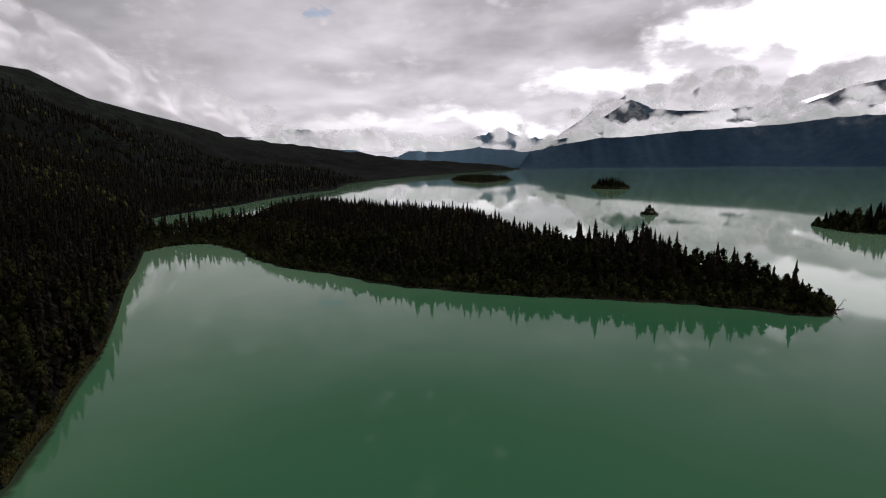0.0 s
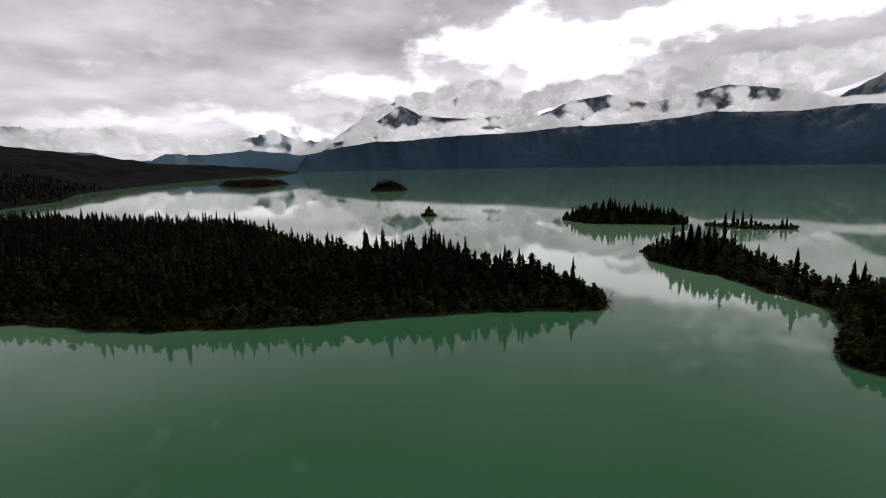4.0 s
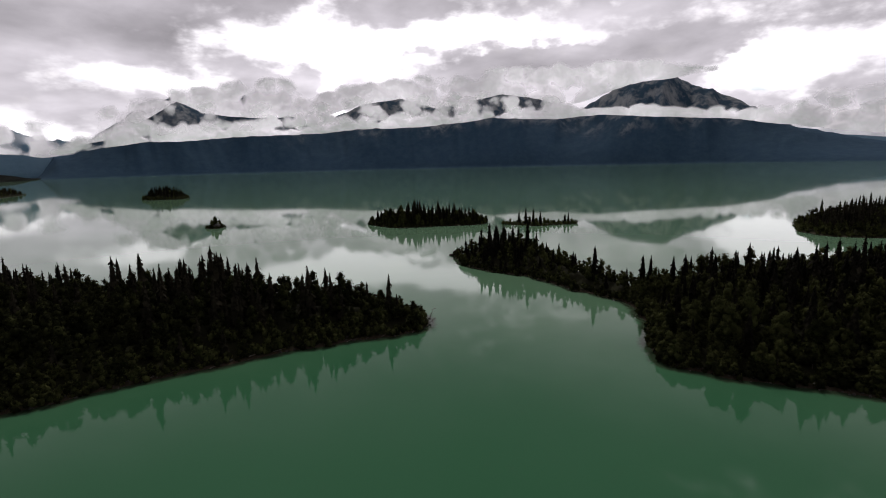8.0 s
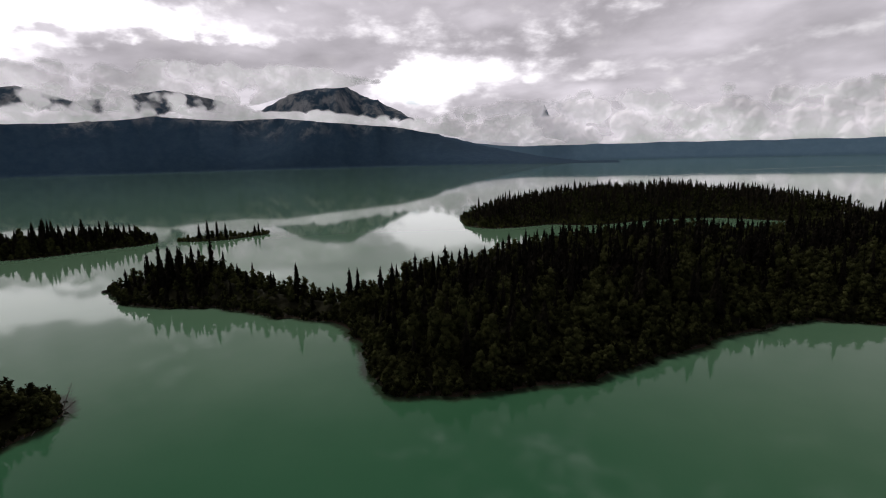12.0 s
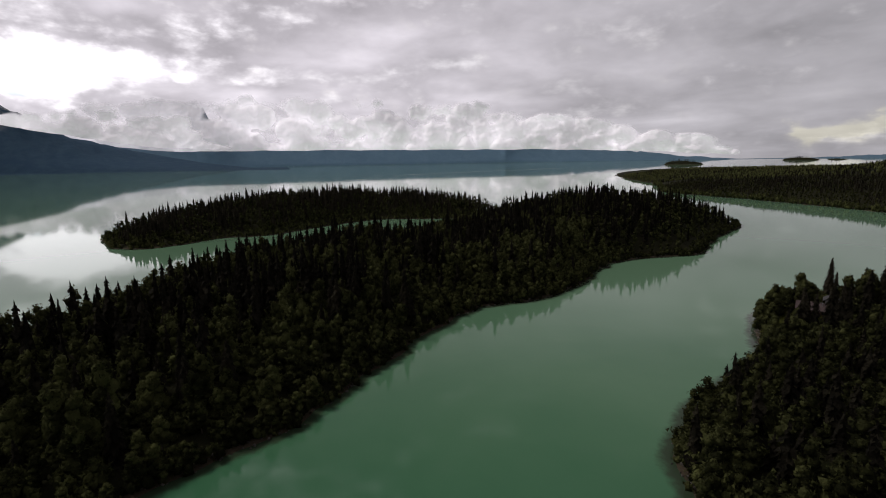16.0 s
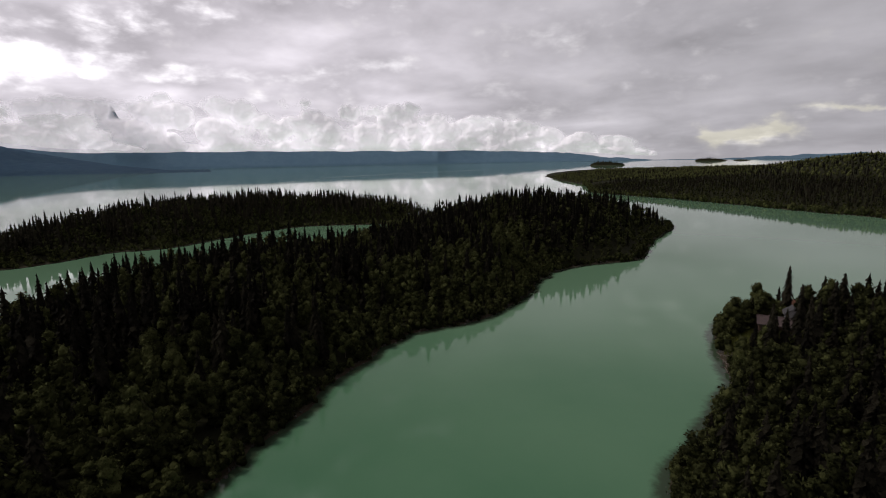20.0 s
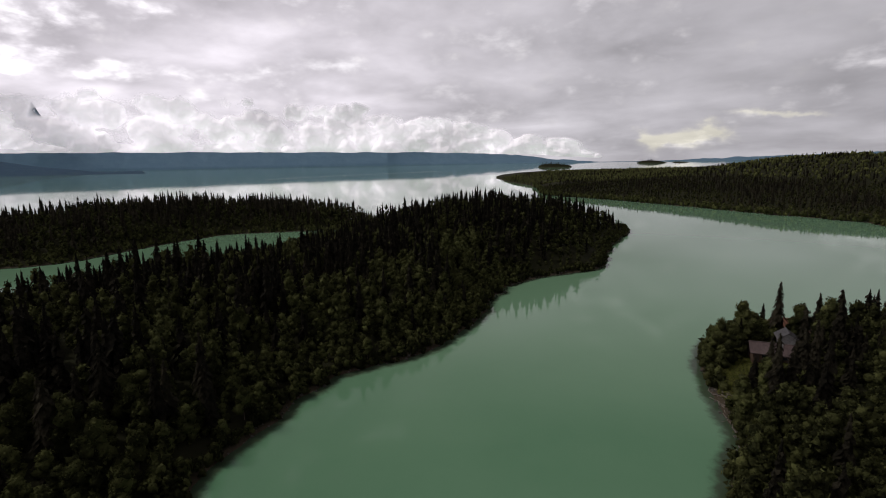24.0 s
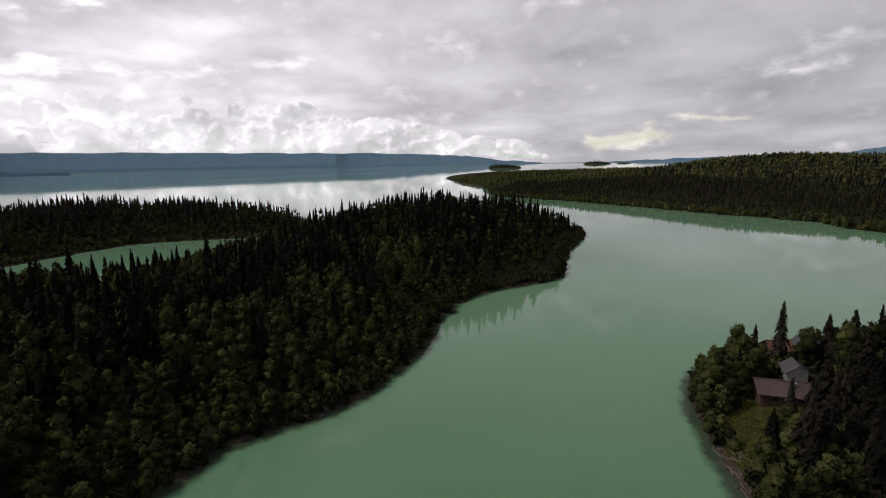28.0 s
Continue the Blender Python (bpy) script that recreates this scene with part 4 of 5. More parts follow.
wood(ISLET_FAR, 4.5, 152, mixed(0.5, 0.3, 15), LOW_SPRUCE, LOW_LEAF, edge=-0.5)
wood(ISLET_LONG, 7.0, 153, mixed(0.6, 0.2, 15), FAR_SPRUCE, FAR_LEAF, edge=-1.0)


def placed(land, rows, group):
    """Single trees: x, y, how tall against the usual, and whether it is a spruce."""
    for i, (x, y, f, spruce) in enumerate(rows):
        z = float(land.height(np.array([[x, y]]))[0])
        single("spruce_tree" if spruce else "broadleaved_tree", [(x, y, z - 0.2, f, i * 1.7, i)], group)


placed(ISLET_LOW, [(347, 277, 0.75, 1), (349, 272, 0.85, 1), (348, 268, 0.6, 0), (352, 267, 0.9, 1), (350, 263, 0.55, 0), (354, 262, 0.7, 1), (353, 258, 0.5, 0),
                   (357, 257, 0.45, 0), (344, 283, 0.35, 0), (364, 252, 0.3, 0), (368, 249, 0.55, 1), (370, 247, 0.62, 1), (373, 246, 0.32, 0), (361, 254, 0.3, 0)],
       "trees on the low islet")
placed(ROCK_ISLET, [(194, 472, 0.72, 0), (196, 474, 0.5, 1), (192, 474, 0.55, 0), (198, 473, 0.48, 0), (195, 477, 0.52, 1), (191, 471, 0.35, 0)],
       "trees on the rocky islet")


def west_wood(r0, r1, gap, seed, spruces, leaves, a0, a1, share=0.8):
    r = rng_of(seed)
    spots = []
    rr = r0
    while rr < r1:
        step = math.degrees(gap / rr)
        for a in np.arange(a0, a1, step):
            q, b = rr + r.uniform(-0.45, 0.45) * gap, a + r.uniform(-0.45, 0.45) * step
            shore = table(WEST_SHORE, b)
            if q > shore + 1.5 and q < table(WEST_RIDGE, b) * 0.98:
                spots.append((math.sin(radians(b)) * q, math.cos(radians(b)) * q, west_height(b, q), q - shore))
        rr += gap
    a, b = split_kinds(np.array(spots), seed + 1, mixed(share, 0.15, 80, 0.012), (len(spruces), len(leaves)))
    joined("spruce_wood", spruces, a, SPRUCE, WOOD_S, "wood")
    joined("broadleaved_wood", leaves, b, LEAVES, WOOD_L, "wood")


west_wood(85, 260, 3.8, 160, MID_SPRUCE, MID_LEAF, -58, -29, 0.32)
west_wood(260, 430, 4.6, 161, LOW_SPRUCE, LOW_LEAF, -54, -28, 0.6)
west_wood(420, 800, 6.8, 162, FAR_SPRUCE, FAR_LEAF, -52, -15)
west_wood(800, 1500, 13.0, 164, FAR_SPRUCE, FAR_LEAF, -50, -6)


# ---- bushes, sedge and stones along the shores ----
def along(loop, gap, seed, box, lo, hi):
    """Places along a shore inside a box: x, y and how far inland, which runs from lo to hi."""
    r = rng_of(seed)
    d = np.diff(np.vstack([loop, loop[:1]]), axis=0)
    run = np.concatenate([[0], np.cumsum(np.hypot(d[:, 0], d[:, 1]))])
    ring = np.vstack([loop, loop[:1]])
    s = np.arange(0, run[-1], gap) + r.uniform(-0.4, 0.4, len(np.arange(0, run[-1], gap))) * gap
    x, y = np.interp(s, run, ring[:, 0]), np.interp(s, run, ring[:, 1])
    e = 1.0
    tx, ty = np.interp(s + e, run, ring[:, 0]) - x, np.interp(s + e, run, ring[:, 1]) - y
    t = np.hypot(tx, ty) + 1e-9
    area = 0.5 * np.sum(ring[:-1, 0] * ring[1:, 1] - ring[1:, 0] * ring[:-1, 1])
    k = (1 if area > 0 else -1) * r.uniform(lo, hi, len(s)) / t
    p = np.stack([x - ty * k, y + tx * k], 1)
    ok = (p[:, 0] > box[0]) & (p[:, 0] < box[2]) & (p[:, 1] > box[1]) & (p[:, 1] < box[3])
    return p[ok]


BUSH = [leaf_crown(s, 3.2, 1.5, 3, 1, 54, 0.5) for s in (81, 82, 83)]


def bushes(land, gap, seed, box, size=1.0):
    p = along(land.loop, gap, seed, box, -0.2, 2.0)
    p = p[[math.hypot(x - 142, y + 69) > 6 for x, y in p]]
    r = rng_of(seed)
    z = land.height(p) - 0.5
    f = r.uniform(0.45, 1.25, len(p)) * size
    joined("shore_bushes", BUSH, np.column_stack([p, z, f, r.rand(len(p)) * 6.28, r.randint(0, 3, len(p))]), LEAVES,
           "low leafy bushes overhanging the waterline", "bushes")


bushes(PENINSULA, 1.3, 200, (-200, 100, 150, 330))
bushes(MIDDLE, 1.3, 201, (120, -300, 300, 240))
bushes(OUTER, 2.4, 202, (380, -160, 480, 130))
bushes(SOUTH, 2.4, 208, (140, -620, 660, -370), 2.0)
bushes(CABIN_POINT, 1.2, 203, (90, -130, 170, 20))
bushes(ISLET_WIDE, 2.2, 204, (200, 250, 400, 400))
bushes(ISLET_LOW, 1.2, 205, (300, 200, 400, 300), 0.75)
bushes(ISLET_FAR, 3.0, 206, (250, 880, 380, 1010), 1.6)
bushes(ROCK_ISLET, 1.5, 207, (180, 460, 210, 490), 0.7)


def undergrowth(land, gap, seed, area, deep):
    """Low leafy bushes under the trees behind the shore."""
    p = along(land.loop, gap, seed, area, 1.5, deep)
    p = p[[clearing(x, y) for x, y in p]]
    d = inside_by(land.loop, p)
    p, d = p[d > 0.8], d[d > 0.8]
    r = rng_of(seed)
    joined("undergrowth", BUSH, np.column_stack([p, land.height(p, d) - 0.3, r.uniform(0.6, 1.5, len(p)), r.rand(len(p)) * 6.28, r.randint(0, 3, len(p))]), LEAVES,
           "leafy undergrowth below the trees behind the shore", "bushes")


undergrowth(OUTER, 1.1, 213, (380, -160, 480, 130), 16)
undergrowth(PENINSULA, 0.9, 210, (0, 100, 150, 230), 10)
undergrowth(MIDDLE, 0.55, 211, (120, -130, 245, 125), 16)
undergrowth(CABIN_POINT, 0.5, 212, (90, -130, 170, 20), 14)


# ---- the cabins on the point ----
ROOF_BROWN = plain_material("brown_metal_roof", (0.075, 0.050, 0.048, 1), (0.115, 0.080, 0.078, 1), 1.5, 0.5, 0.1, 0.01)
ROOF_RUST = plain_material("rust_red_roof", (0.12, 0.050, 0.030, 1), (0.20, 0.085, 0.05, 1), 1.5, 0.7, 0.1, 0.01)
ROOF_GREY = plain_material("grey_metal_roof", (0.07, 0.066, 0.07, 1), (0.11, 0.105, 0.11, 1), 1.5, 0.5, 0.1, 0.01)
ROOF_DARK = plain_material("dark_slate_roof", (0.05, 0.052, 0.056, 1), (0.09, 0.092, 0.096, 1), 1.5, 0.6, 0.1, 0.01)
ROOF_PALE = plain_material("pale_metal_roof", (0.45, 0.45, 0.45, 1), (0.62, 0.62, 0.60, 1), 1.5, 0.5, 0.1, 0.01)
LOGWALL = plain_material("brown_log_wall", (0.060, 0.034, 0.024, 1), (0.12, 0.070, 0.046, 1), 3.0, 0.8, 0.4, 0.03)
GREYWALL = plain_material("weathered_board_wall", (0.24, 0.235, 0.23, 1), (0.40, 0.39, 0.38, 1), 3.0, 0.85, 0.3, 0.02)
TRIM = plain_material("dark_trim", (0.05, 0.035, 0.03, 1), (0.08, 0.055, 0.045, 1), 4.0, 0.7, 0.2, 0.01)
STEEL = plain_material("stove_pipe_steel", (0.30, 0.30, 0.31, 1), (0.45, 0.45, 0.46, 1), 8.0, 0.4, 0.1, 0.01, 0.9)
PANE, _n = material("window_pane")
finish(_n, _n.add("ShaderNodeBsdfPrincipled", **{"Base Color": (0.02, 0.025, 0.03, 1), "Roughness": 0.06, "IOR": 1.5}))


def box(bm, x0, y0, z0, x1, y1, z1):
    v = [bm.verts.new(p) for p in ((x0, y0, z0), (x1, y0, z0), (x1, y1, z0), (x0, y1, z0), (x0, y0, z1), (x1, y0, z1), (x1, y1, z1), (x0, y1, z1))]
    for f in ((3, 2, 1, 0), (4, 5, 6, 7), (0, 1, 5, 4), (1, 2, 6, 5), (2, 3, 7, 6), (3, 0, 4, 7)):
        bm.faces.new([v[i] for i in f])


def cabin(name, m, length, half, eave, rise, wall_mat, roof_mat, label, chimney=None, windows=((-0.25, 1.0), (0.22, 1.0))):
    """A gabled cabin, its ridge along x and its front at +y, standing on z = 0."""
    root = tagged(new(name), label, "cabin")
    over, thick = 0.55, 0.12
    log = 0.24
    courses = max(1, int(eave / log))
    for side in (-1, 1):
        for k in range(courses):
            bm = bmesh.new()
            y = side * (half - 0.1)
            box(bm, -length / 2, y - 0.1, k * log - (0.7 if k == 0 else 0), length / 2, y + 0.1, (k + 1) * log - 0.015)
            bmesh.ops.bevel(bm, geom=bm.edges[:], offset=0.03, segments=1, affect="EDGES")
            part("wall_log", bm, wall_mat, root)
    for end in (-1, 1):
        bm = bmesh.new()
        x = end * (length / 2 - 0.1)
        shape = [(-half, -0.7), (half, -0.7), (half, eave), (0, eave + rise), (-half, eave)]
        a = [bm.verts.new((x - 0.09, y * 0.97, z)) for y, z in shape]
        b = [bm.verts.new((x + 0.09, y * 0.97, z)) for y, z in shape]
        bm.faces.new(a[::-1])
        bm.faces.new(b)
        for i in range(5):
            bm.faces.new((a[i], a[(i + 1) % 5], b[(i + 1) % 5], b[i]))
        part("gable_wall", bm, wall_mat, root)
    slope = rise / half
    for side in (-1, 1):
        strips = 12
        l0 = -length / 2 - over
        w = (length + 2 * over) / strips
        ye, ze = side * (half + over), eave - over * slope

        def strip(xa, xb, up, down):
            bm = bmesh.new()
            q = [bm.verts.new(p) for p in ((xa, 0, eave + rise + up), (xb, 0, eave + rise + up), (xb, ye, ze + up), (xa, ye, ze + up),
                                           (xa, 0, eave + rise - down), (xb, 0, eave + rise - down), (xb, ye, ze - down), (xa, ye, ze - down))]
            for f in ((0, 1, 2, 3), (7, 6, 5, 4), (3, 2, 6, 7), (0, 3, 7, 4), (1, 5, 6, 2), (0, 4, 5, 1)):
                bm.faces.new([q[j] for j in f])
            bmesh.ops.recalc_face_normals(bm, faces=bm.faces[:])
            return bm
        deck = part("roof_slope", strip(l0, -l0, -0.02, thick), roof_mat, root)
        for i in range(strips):
            part("roof_panel", strip(l0 + i * w, l0 + (i + 1) * w - 0.06, 0.0, 0.016), roof_mat, deck)
            part("seam", strip(l0 + (i + 1) * w - 0.06, l0 + (i + 1) * w, 0.035, 0.016), roof_mat, deck)
    bm = bmesh.new()
    box(bm, -length / 2 - over, -0.16, eave + rise + 0.02, length / 2 + over, 0.16, eave + rise + 0.09)
    part("ridge_cap", bm, roof_mat, root)
    for side in (-1, 1):
        bm = bmesh.new()
        y = side * (half + over)
        z = eave - over * slope
        box(bm, -length / 2 - over, min(y, y + side * 0.04), z - 0.2, length / 2 + over, max(y, y + side * 0.04), z - 0.01)
        part("fascia_board", bm, TRIM, root)
    for where, wide in windows:
        bm = bmesh.new()
        x = where * length
        box(bm, x - wide / 2 - 0.08, half + 0.003, eave * 0.38, x + wide / 2 + 0.08, half + 0.06, eave * 0.85)
        frame_part = part("window_frame", bm, TRIM, root)
        bm = bmesh.new()
        box(bm, x - wide / 2, half + 0.062, eave * 0.42, x + wide / 2, half + 0.07, eave * 0.81)
        part("pane", bm, PANE, frame_part)
    bm = bmesh.new()
    box(bm, length * 0.4 - 0.45, half + 0.003, 0.0, length * 0.4 + 0.45, half + 0.06, min(2.0, eave - 0.1))
    part("door", bm, TRIM, root)
    if chimney:
        x, y, tall = chimney
        z = eave + rise * (1 - abs(y) / half)
        bm = bmesh.new()
        bmesh.ops.create_cone(bm, cap_ends=True, segments=10, radius1=0.14, radius2=0.14, depth=tall, matrix=Matrix.Translation((x, y, z + tall / 2 - 0.1)))
        pipe = part("stove_pipe", bm, STEEL, root, "steel stove pipe")
        bm = bmesh.new()
        bmesh.ops.create_cone(bm, cap_ends=True, segments=10, radius1=0.24, radius2=0.05, depth=0.16, matrix=Matrix.Translation((x, y, z + tall + 0.02)))
        part("cowl", bm, STEEL, pipe)
    root.matrix_basis = m
    return root


def ground_at(land, x, y):
    return float(land.height(np.array([[x, y]]))[0])


def on_point(x, y, turn, sink=0.0):
    return pose(x, y, ground_at(CABIN_POINT, x, y) - sink, 0, 0, turn)


cabin("log_cabin", on_point(139.6, -93.7, 27), 8.2, 3.0, 2.2, 1.25, LOGWALL, ROOF_BROWN,
      "brown log cabin with a brown metal roof beside the clearing", chimney=(-1.6, 1.3, 0.9))
cabin("board_cabin", on_point(139.2, -101.6, 115), 3.8, 1.6, 2.1, 1.1, GREYWALL, ROOF_GREY,
      "small weathered grey board cabin with a grey roof", windows=((-0.2, 0.7),))
cabin("red_roofed_cabin", on_point(146.0, -123.0, 40), 4.6, 2.0, 2.4, 1.3, LOGWALL, ROOF_RUST,
      "small cabin with a rust-red roof among spruces", windows=((-0.2, 0.8),))
cabin("slate_roofed_cabin", on_point(140.5, -127.0, -20), 5.2, 2.3, 2.6, 1.3, LOGWALL, ROOF_DARK,
      "small cabin with a dark slate-grey roof", windows=((-0.2, 0.8),))
cabin("pale_roofed_hut", pose(398, -163, ground_at(MIDDLE, 398, -163), 0, 0, 60), 5.0, 2.0, 2.2, 1.2, LOGWALL, ROOF_PALE,
      "small hut with a pale metal roof in the woods", windows=())


# ---- grass of the clearing and sedge at the bay ----
def grass_material(name, a, b):
    m, n = material(name)
    geo = n.t.nodes.new("ShaderNodeNewGeometry")
    k = n.noise(geo.outputs["Position"], 0.5, 3.0)
    col = n.mix(n.step(n.math("ADD", n.math("MULTIPLY", geo.outputs["Random Per Island"], 0.5), k), 0.4, 1.1), a, b)
    p = n.add("ShaderNodeBsdfPrincipled", **{"Base Color": col, "Roughness": 0.8, "Specular IOR Level": 0.1})
    finish(n, p)
    return m


GRASS = grass_material("meadow_grass", (0.095, 0.112, 0.024, 1), (0.19, 0.185, 0.045, 1))
SEDGE = grass_material("yellow_sedge", (0.07, 0.065, 0.018, 1), (0.16, 0.135, 0.040, 1))


def tufts(name, spots, mat, label, tall, seed):
    """Blades in small tufts."""
    r = rng_of(seed)
    v, f = [], []
    for x, y, z in spots:
        for i in range(5):
            a, l = r.rand() * 6.28, tall * (0.5 + 0.8 * r.rand())
            c, s = math.cos(a), math.sin(a)
            px, py = x + 0.16 * r.randn(), y + 0.16 * r.randn()
            b = len(v)
            v += [(px - s * 0.05, py + c * 0.05, z - 0.05), (px + s * 0.05, py - c * 0.05, z - 0.05), (px + c * l * 0.45, py + s * l * 0.45, z + l)]
            f.append((b, b + 1, b + 2))
    return tagged(new(name, mesh_from(name, v, f, mat)), label, "grass", kind="stuff")


def clearing_spots():
    r = rng_of(300)
    p = np.column_stack([r.uniform(132, 149, 14000), r.uniform(-98, -62, 14000)])
    p = p[inside_by(CLEARING, p) > -0.8]
    d = inside_by(CABIN_POINT.loop, p)
    p, d = p[d > 1.2], d[d > 1.2]
    return np.column_stack([p, CABIN_POINT.height(p, d)])


tufts("meadow_grass", clearing_spots(), GRASS, "mown yellow-green grass of the cabin clearing", 0.22, 301)


def sedge_spots(land, seed, area, n_spots):
    p = np.concatenate([along(land.loop, 0.5, seed + i, area, 0.1, 2.6) for i in range(n_spots)])
    return np.column_stack([p, np.maximum(land.height(p), 0.02)])


tufts("shore_sedge", sedge_spots(PENINSULA, 310, (-215, 280, -110, 330), 4), SEDGE, "yellow sedge along the bay's shore", 0.5, 311)
tufts("shore_sedge", sedge_spots(PENINSULA, 320, (20, 150, 135, 200), 2), SEDGE, "thin yellow sedge along the spit's shore", 0.4, 321)


def bay_sedge():
    r = rng_of(330)
    out = []
    for a in np.arange(-44, -30.6, 0.03):
        for k in range(3):
            q = table(WEST_SHORE, a) + r.uniform(0.5, 6.5)
            out.append((math.sin(radians(a)) * q, math.cos(radians(a)) * q, max(west_height(a, q), 0.0)))
    return out


tufts("shore_sedge", bay_sedge(), SEDGE, "yellow sedge on the west shore", 0.6, 331)


# ---- driftwood, stones and snags ----
def drift_log(x, y, turn, length, thick, land, label="grey driftwood log washed up on the shore"):
    r = rng_of(int(x * 10 + y * 7))
    bm = bmesh.new()
    rings = []
    for i in range(6):
        s = i / 5 - 0.5
        q = thick * (1 - 0.35 * (s + 0.5)) * (0.9 + 0.2 * r.rand())
        rings.append([bm.verts.new((s * length, q * math.cos(g) + 0.05 * length * 0.3 * math.sin(s * 3), q * math.sin(g))) for g in np.arange(7) * 0.8976])
    for a, b in zip(rings, rings[1:]):
        for j in range(7):
            bm.faces.new((a[j], a[(j + 1) % 7], b[(j + 1) % 7], b[j]))
    bm.faces.new(rings[0][::-1])
    bm.faces.new(rings[-1])
    bmesh.ops.recalc_face_normals(bm, faces=bm.faces[:])
    ob = part("driftwood_log", bm, DRIFT)
    ob.matrix_basis = pose(x, y, max(ground_at(land, x, y), 0) + thick * 0.7, 0, r.uniform(-4, 4), turn)
    return tagged(ob, label, "log", "driftwood on the shore")


def drift_heap():
    r = rng_of(400)
    for x, y in along(CABIN_POINT.loop, 0.42, 401, (130, -76, 148, -55), -0.3, 2.8):
        drift_log(x, y, -50 + r.normal(0, 22), r.uniform(0.9, 3.2), r.uniform(0.05, 0.13), CABIN_POINT)
    for x, y in along(PENINSULA.loop, 9.0, 402, (10, 150, 126, 195), 0.2, 1.6):
        drift_log(x, y, r.uniform(-20, 40), r.uniform(2.5, 6.5), r.uniform(0.08, 0.16), PENINSULA)


drift_heap()


def boulder(x, y, z, size, seed, label, stretch=(1.2, 0.9, 0.75)):
    bm = bmesh.new()
    bmesh.ops.create_icosphere(bm, subdivisions=3, radius=1.0)
    for v in bm.verts:
        q = v.co.copy()
        k = 1 + 0.30 * noise.noise(q * 1.3 + Vector((seed, 0, 0))) + 0.12 * noise.noise(q * 3.7 + Vector((0, seed, 0)))
        v.co = Vector((q.x * stretch[0], q.y * stretch[1], q.z * stretch[2])) * k * size
    ob = part("boulder", bm, ROCK)
    ob.location = (x, y, z)
    return tagged(ob, label, "boulder", "stones along the shore")


boulder(221.5, 229.5, 0.9, 2.3, 1, "dark block of rock at the island's tip", (1.3, 1.0, 1.1))
boulder(218.0, 231.0, 0.2, 1.2, 2, "low dark rock in the water at the tip")
boulder(194.5, 470.5, 1.2, 2.6, 3, "dark rock of the tiny islet", (1.3, 1.0, 0.9))
boulder(198.0, 474.5, 0.8, 2.0, 4, "dark rock of the tiny islet")
boulder(282.5, -279.5, 0.1, 0.9, 5, "low rock off the island's point")
boulder(286.0, -281.0, 0.1, 0.7, 6, "low rock off the island's point")


def stones(land, gap, seed, area, label):
    r = rng_of(seed)
    v, f = [], []
    base = bmesh.new()
    bmesh.ops.create_icosphere(base, subdivisions=1, radius=1.0)
    base.verts.ensure_lookup_table()
    bv = np.array([q.co[:] for q in base.verts])
    bf = np.array([[w.index for w in t.verts] for t in base.faces])
    base.free()
    p = along(land.loop, gap, seed, area, -0.8, 1.3)
    z = land.height(p)
    for (x, y), h in zip(p, z):
        k = 0.10 + 0.35 * r.rand() ** 3
        q = bv * (k * r.uniform(0.7, 1.3, 3)) * (1 + 0.2 * r.randn(len(bv), 1))
        f.append(bf + len(bv) * len(v))
        v.append(q + (x, y, max(h, -0.1) + 0.3 * k))
    return tagged(new("shore_stones", mesh_from("shore_stones", np.concatenate(v), np.concatenate(f), ROCK)), label, "stones", kind="stuff")


stones(PENINSULA, 0.45, 500, (-190, 140, 140, 330), "small brown stones along the spit's waterline")
stones(MIDDLE, 0.5, 501, (120, -300, 300, 240), "small brown stones along the island's waterline")
stones(CABIN_POINT, 0.4, 502, (95, -130, 165, 15), "small brown stones along the point's waterline")


def snag(x, y, z, lean, turn, tall, seed, label):
    """A bare leaning trunk with a few twigs."""
    root = tagged(new("bare_snag"), label, "dead tree")
    tv, tf = stem(tall, 0.10, 6, 0, seed)
    new("trunk", mesh_from("trunk", tv, tf, DRIFT)).parent = root
    r = rng_of(seed)
    for i in range(7):
        bv, bf = stem(tall * 0.2, 0.03, 4, 0, seed + i)
        b = new("branch", mesh_from("branch", bv, bf, DRIFT))
        b.parent = root
        b.matrix_basis = pose(0.05, 0, tall * (0.35 + 0.08 * i), 50 + 20 * r.rand(), 0, 360 * r.rand())
    root.matrix_basis = pose(x, y, z, 0, 0, turn) @ pose(0, 0, 0, 0, lean, 0)


snag(129.5, 160.5, 0.5, 40, 10, 5.5, 601, "bare dead tree leaning out over the water")
snag(127.5, 158.5, 0.6, 58, -25, 3.2, 602, "bare dead tree leaning low over the water")
snag(131.5, -80.0, 3.0, 14, 0, 8.0, 603, "pale bare dead trunk among leafy trees")


# ---- sandy spit at the channel's end, far islets, boat wakes ----
SAND = plain_material("pale_sand", (0.24, 0.20, 0.14, 1), (0.40, 0.34, 0.25, 1), 1.0, 0.9, 0.3, 0.05)


def sand_bar():
    loop = smooth_loop([(392, -128), (400, -126), (409, -136), (411, -146), (404, -150), (395, -142)], 6)
    bm = bmesh.new()
    mid = bm.verts.new((402, -138, 0.9))
    ring = [bm.verts.new((x, y, -0.3)) for x, y in loop]
    inner = [bm.verts.new((402 + (x - 402) * 0.6, -138 + (y + 138) * 0.6, 0.7 + 0.1 * noise.noise((x, y, 0)))) for x, y in loop]
    for i in range(len(ring)):
        j = (i + 1) % len(ring)
        bm.faces.new((ring[i], ring[j], inner[j], inner[i]))
        bm.faces.new((inner[i], inner[j], mid))
    bmesh.ops.recalc_face_normals(bm, faces=bm.faces[:])
    return tagged(part("ground_sand_bar", bm, SAND), "pale sand bar at the end of the channel", "beach", kind="structure")


sand_bar()


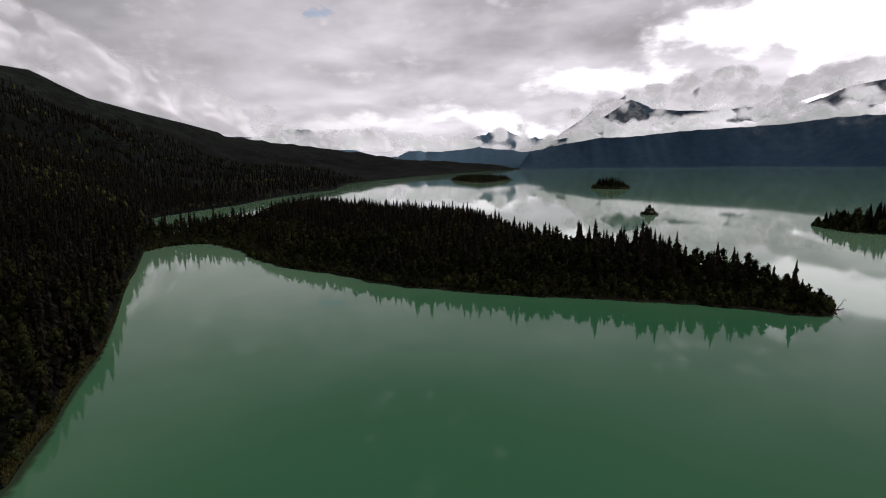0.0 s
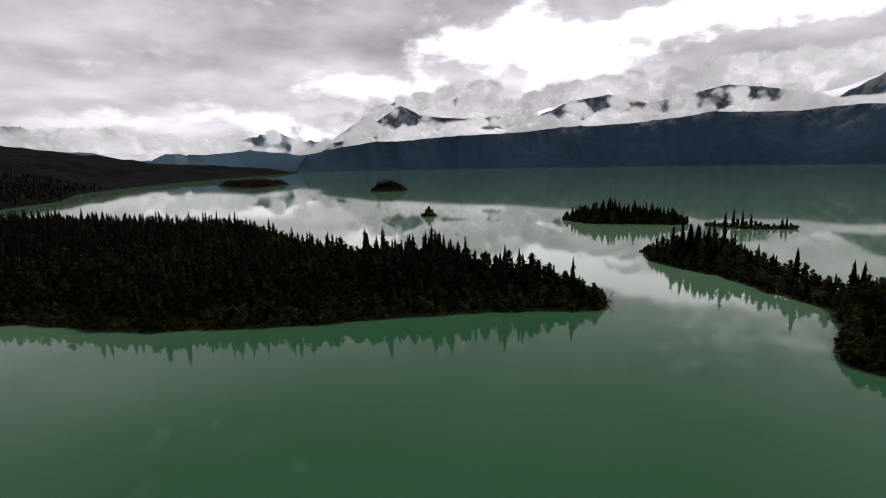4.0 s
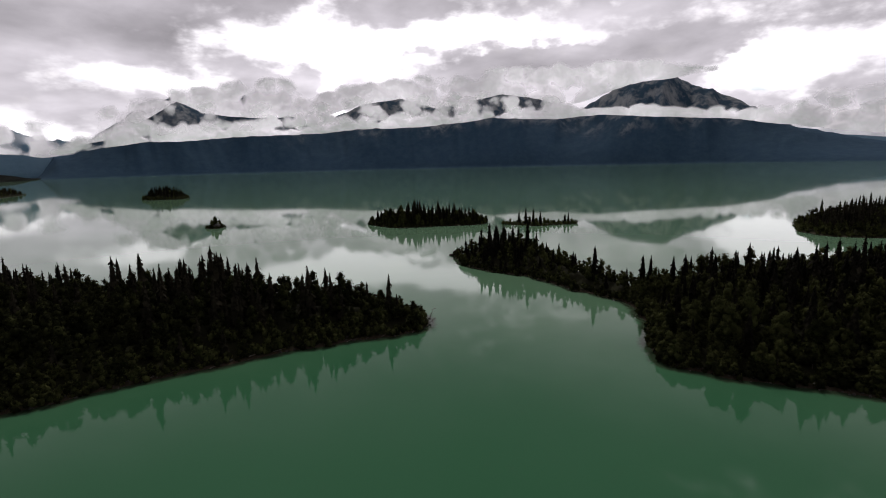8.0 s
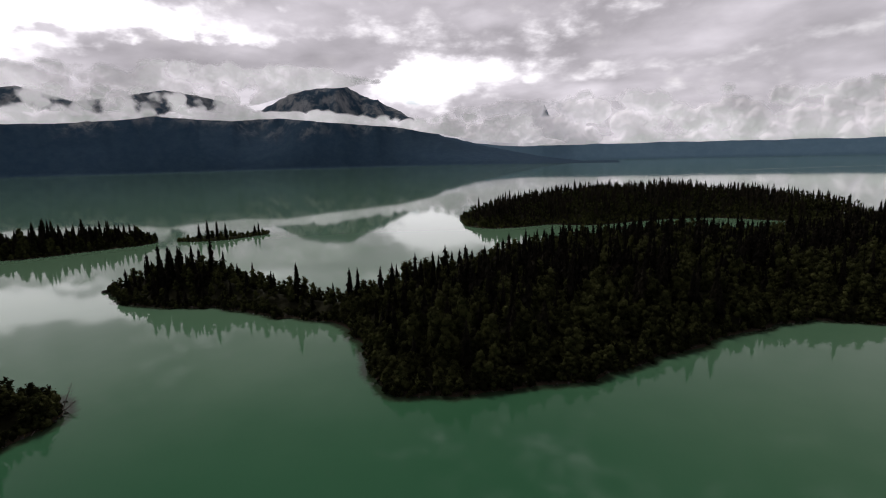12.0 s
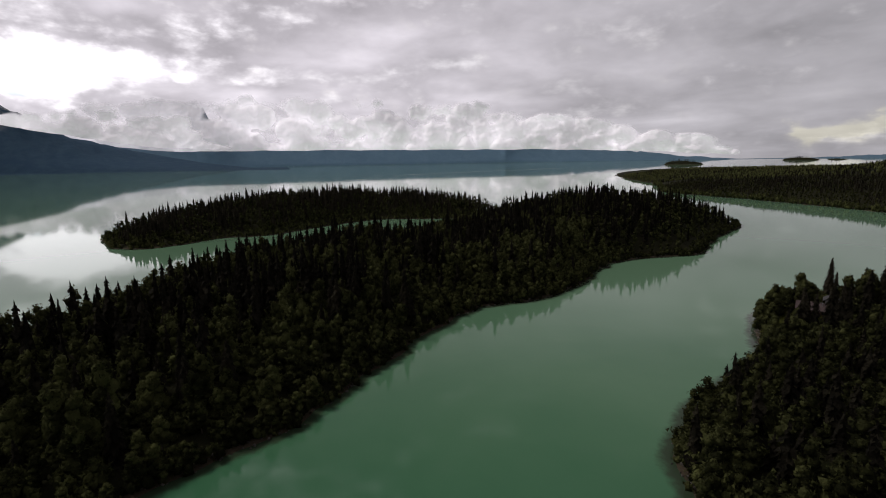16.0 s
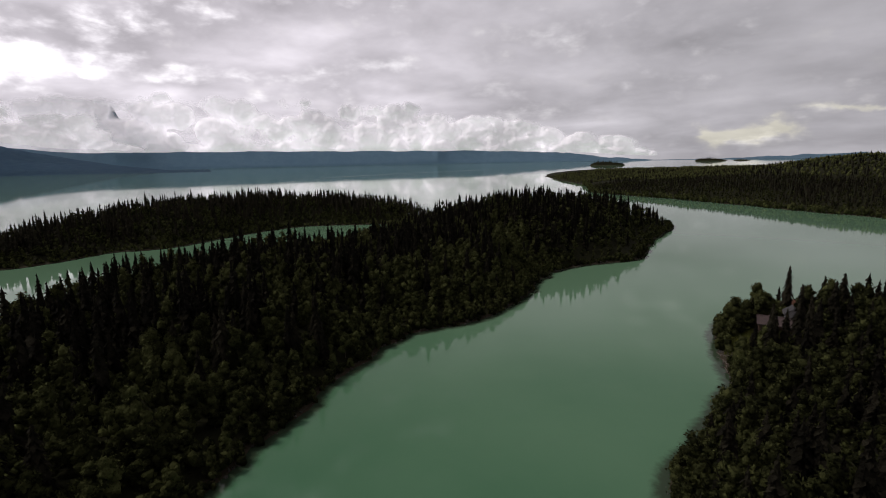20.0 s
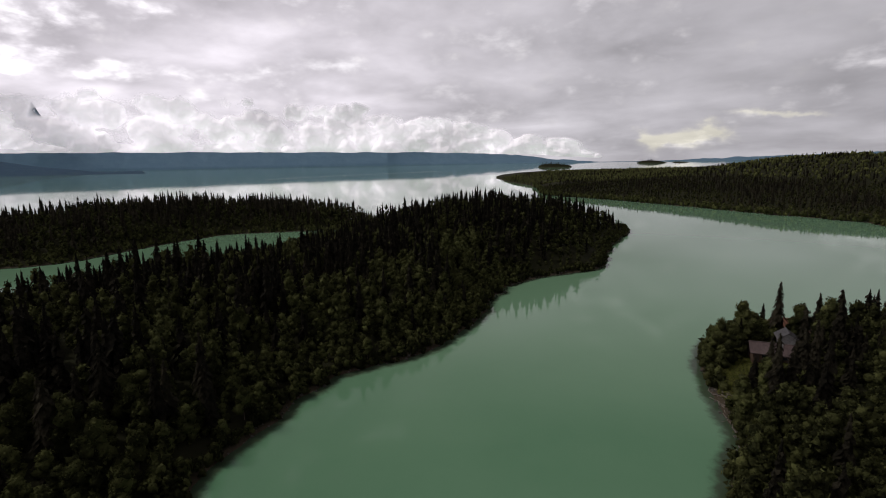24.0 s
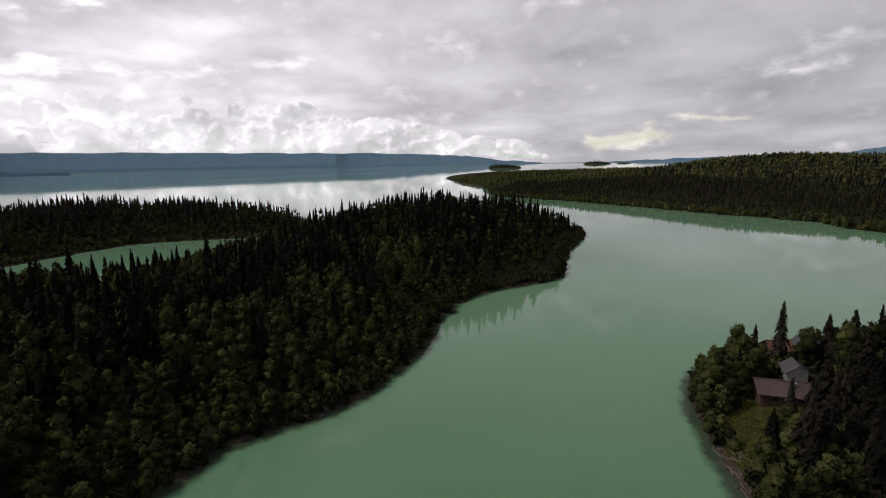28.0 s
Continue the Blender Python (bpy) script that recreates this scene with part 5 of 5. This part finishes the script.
def far_islet(az, reach, wide, tall, seed, label):
    a = radians(az)
    x, y = 116 + math.sin(a) * reach, 4 + math.cos(a) * reach
    c, s = math.cos(a), -math.sin(a)
    pts = [(x + c * wide * 0.5 * q - s * wide * 0.16 * w, y + s * wide * 0.5 * q + c * wide * 0.16 * w)
           for q, w in ((-1, 0), (-0.6, 0.8), (0.1, 1), (0.7, 0.5), (1.25, 0), (0.5, -0.8), (-0.3, -1), (-0.8, -0.6))]
    land = Land("ground_distant_islet", pts, label, cell=12.0, bank=1.2, top=tall, rough=4.0)
    wood(land, 8.0, 700 + seed, mixed(1.0, 0.3, 20), FAR_SPRUCE, FAR_LEAF)


far_islet(142.2, 2550, 150, 26, 1, "distant wooded islet with a steep end")
far_islet(152.2, 3700, 170, 18, 2, "distant low wooded islet")
far_islet(155.0, 3750, 90, 5, 3, "distant low wooded islet")


def wake_material():
    m, n = material("ruffled_wake")
    k = n.noise(place(n), 0.15, 4.0, 0.6)
    p = n.add("ShaderNodeBsdfPrincipled", **{"Base Color": (0.55, 0.58, 0.58, 1), "Roughness": 0.6, "Normal": relief(n, k, 0.5, 0.3)})
    t = n.t.nodes.new("ShaderNodeBsdfTransparent")
    s = n.add("ShaderNodeMixShader", Fac=n.step(k, 0.35, 0.55))
    n.t.links.new(t.outputs[0], s.inputs[1])
    n.t.links.new(p.outputs[0], s.inputs[2])
    finish(n, s)
    return m


WAKE = wake_material()


def wake(points, wide, label):
    p = np.array(points, float)
    v, f = [], []
    m = 40
    for i in range(m + 1):
        s = i / m * (len(p) - 1)
        k = min(int(s), len(p) - 2)
        q = p[k] + (p[k + 1] - p[k]) * (s - k)
        d = p[k + 1] - p[k]
        d /= np.linalg.norm(d)
        w = wide * (0.35 + 0.65 * abs(noise.noise((i * 0.3, wide, 0)))) * min(1, 8 * min(s, len(p) - 1 - s) + 0.05)
        v += [(q[0] - d[1] * w, q[1] + d[0] * w, 0.05), (q[0] + d[1] * w, q[1] - d[0] * w, 0.05)]
    f = [(2 * i, 2 * i + 1, 2 * i + 3, 2 * i + 2) for i in range(m)]
    return tagged(new("water_wake", mesh_from("water_wake", v, f, WAKE)), label, "wake", kind="structure")


wake([(1080, -20), (1140, -182), (1316, -376)], 7, "pale thin boat wake on the far water")
wake([(1473, -481), (1588, -815), (1669, -1305)], 10, "pale thin boat wake on the far water")
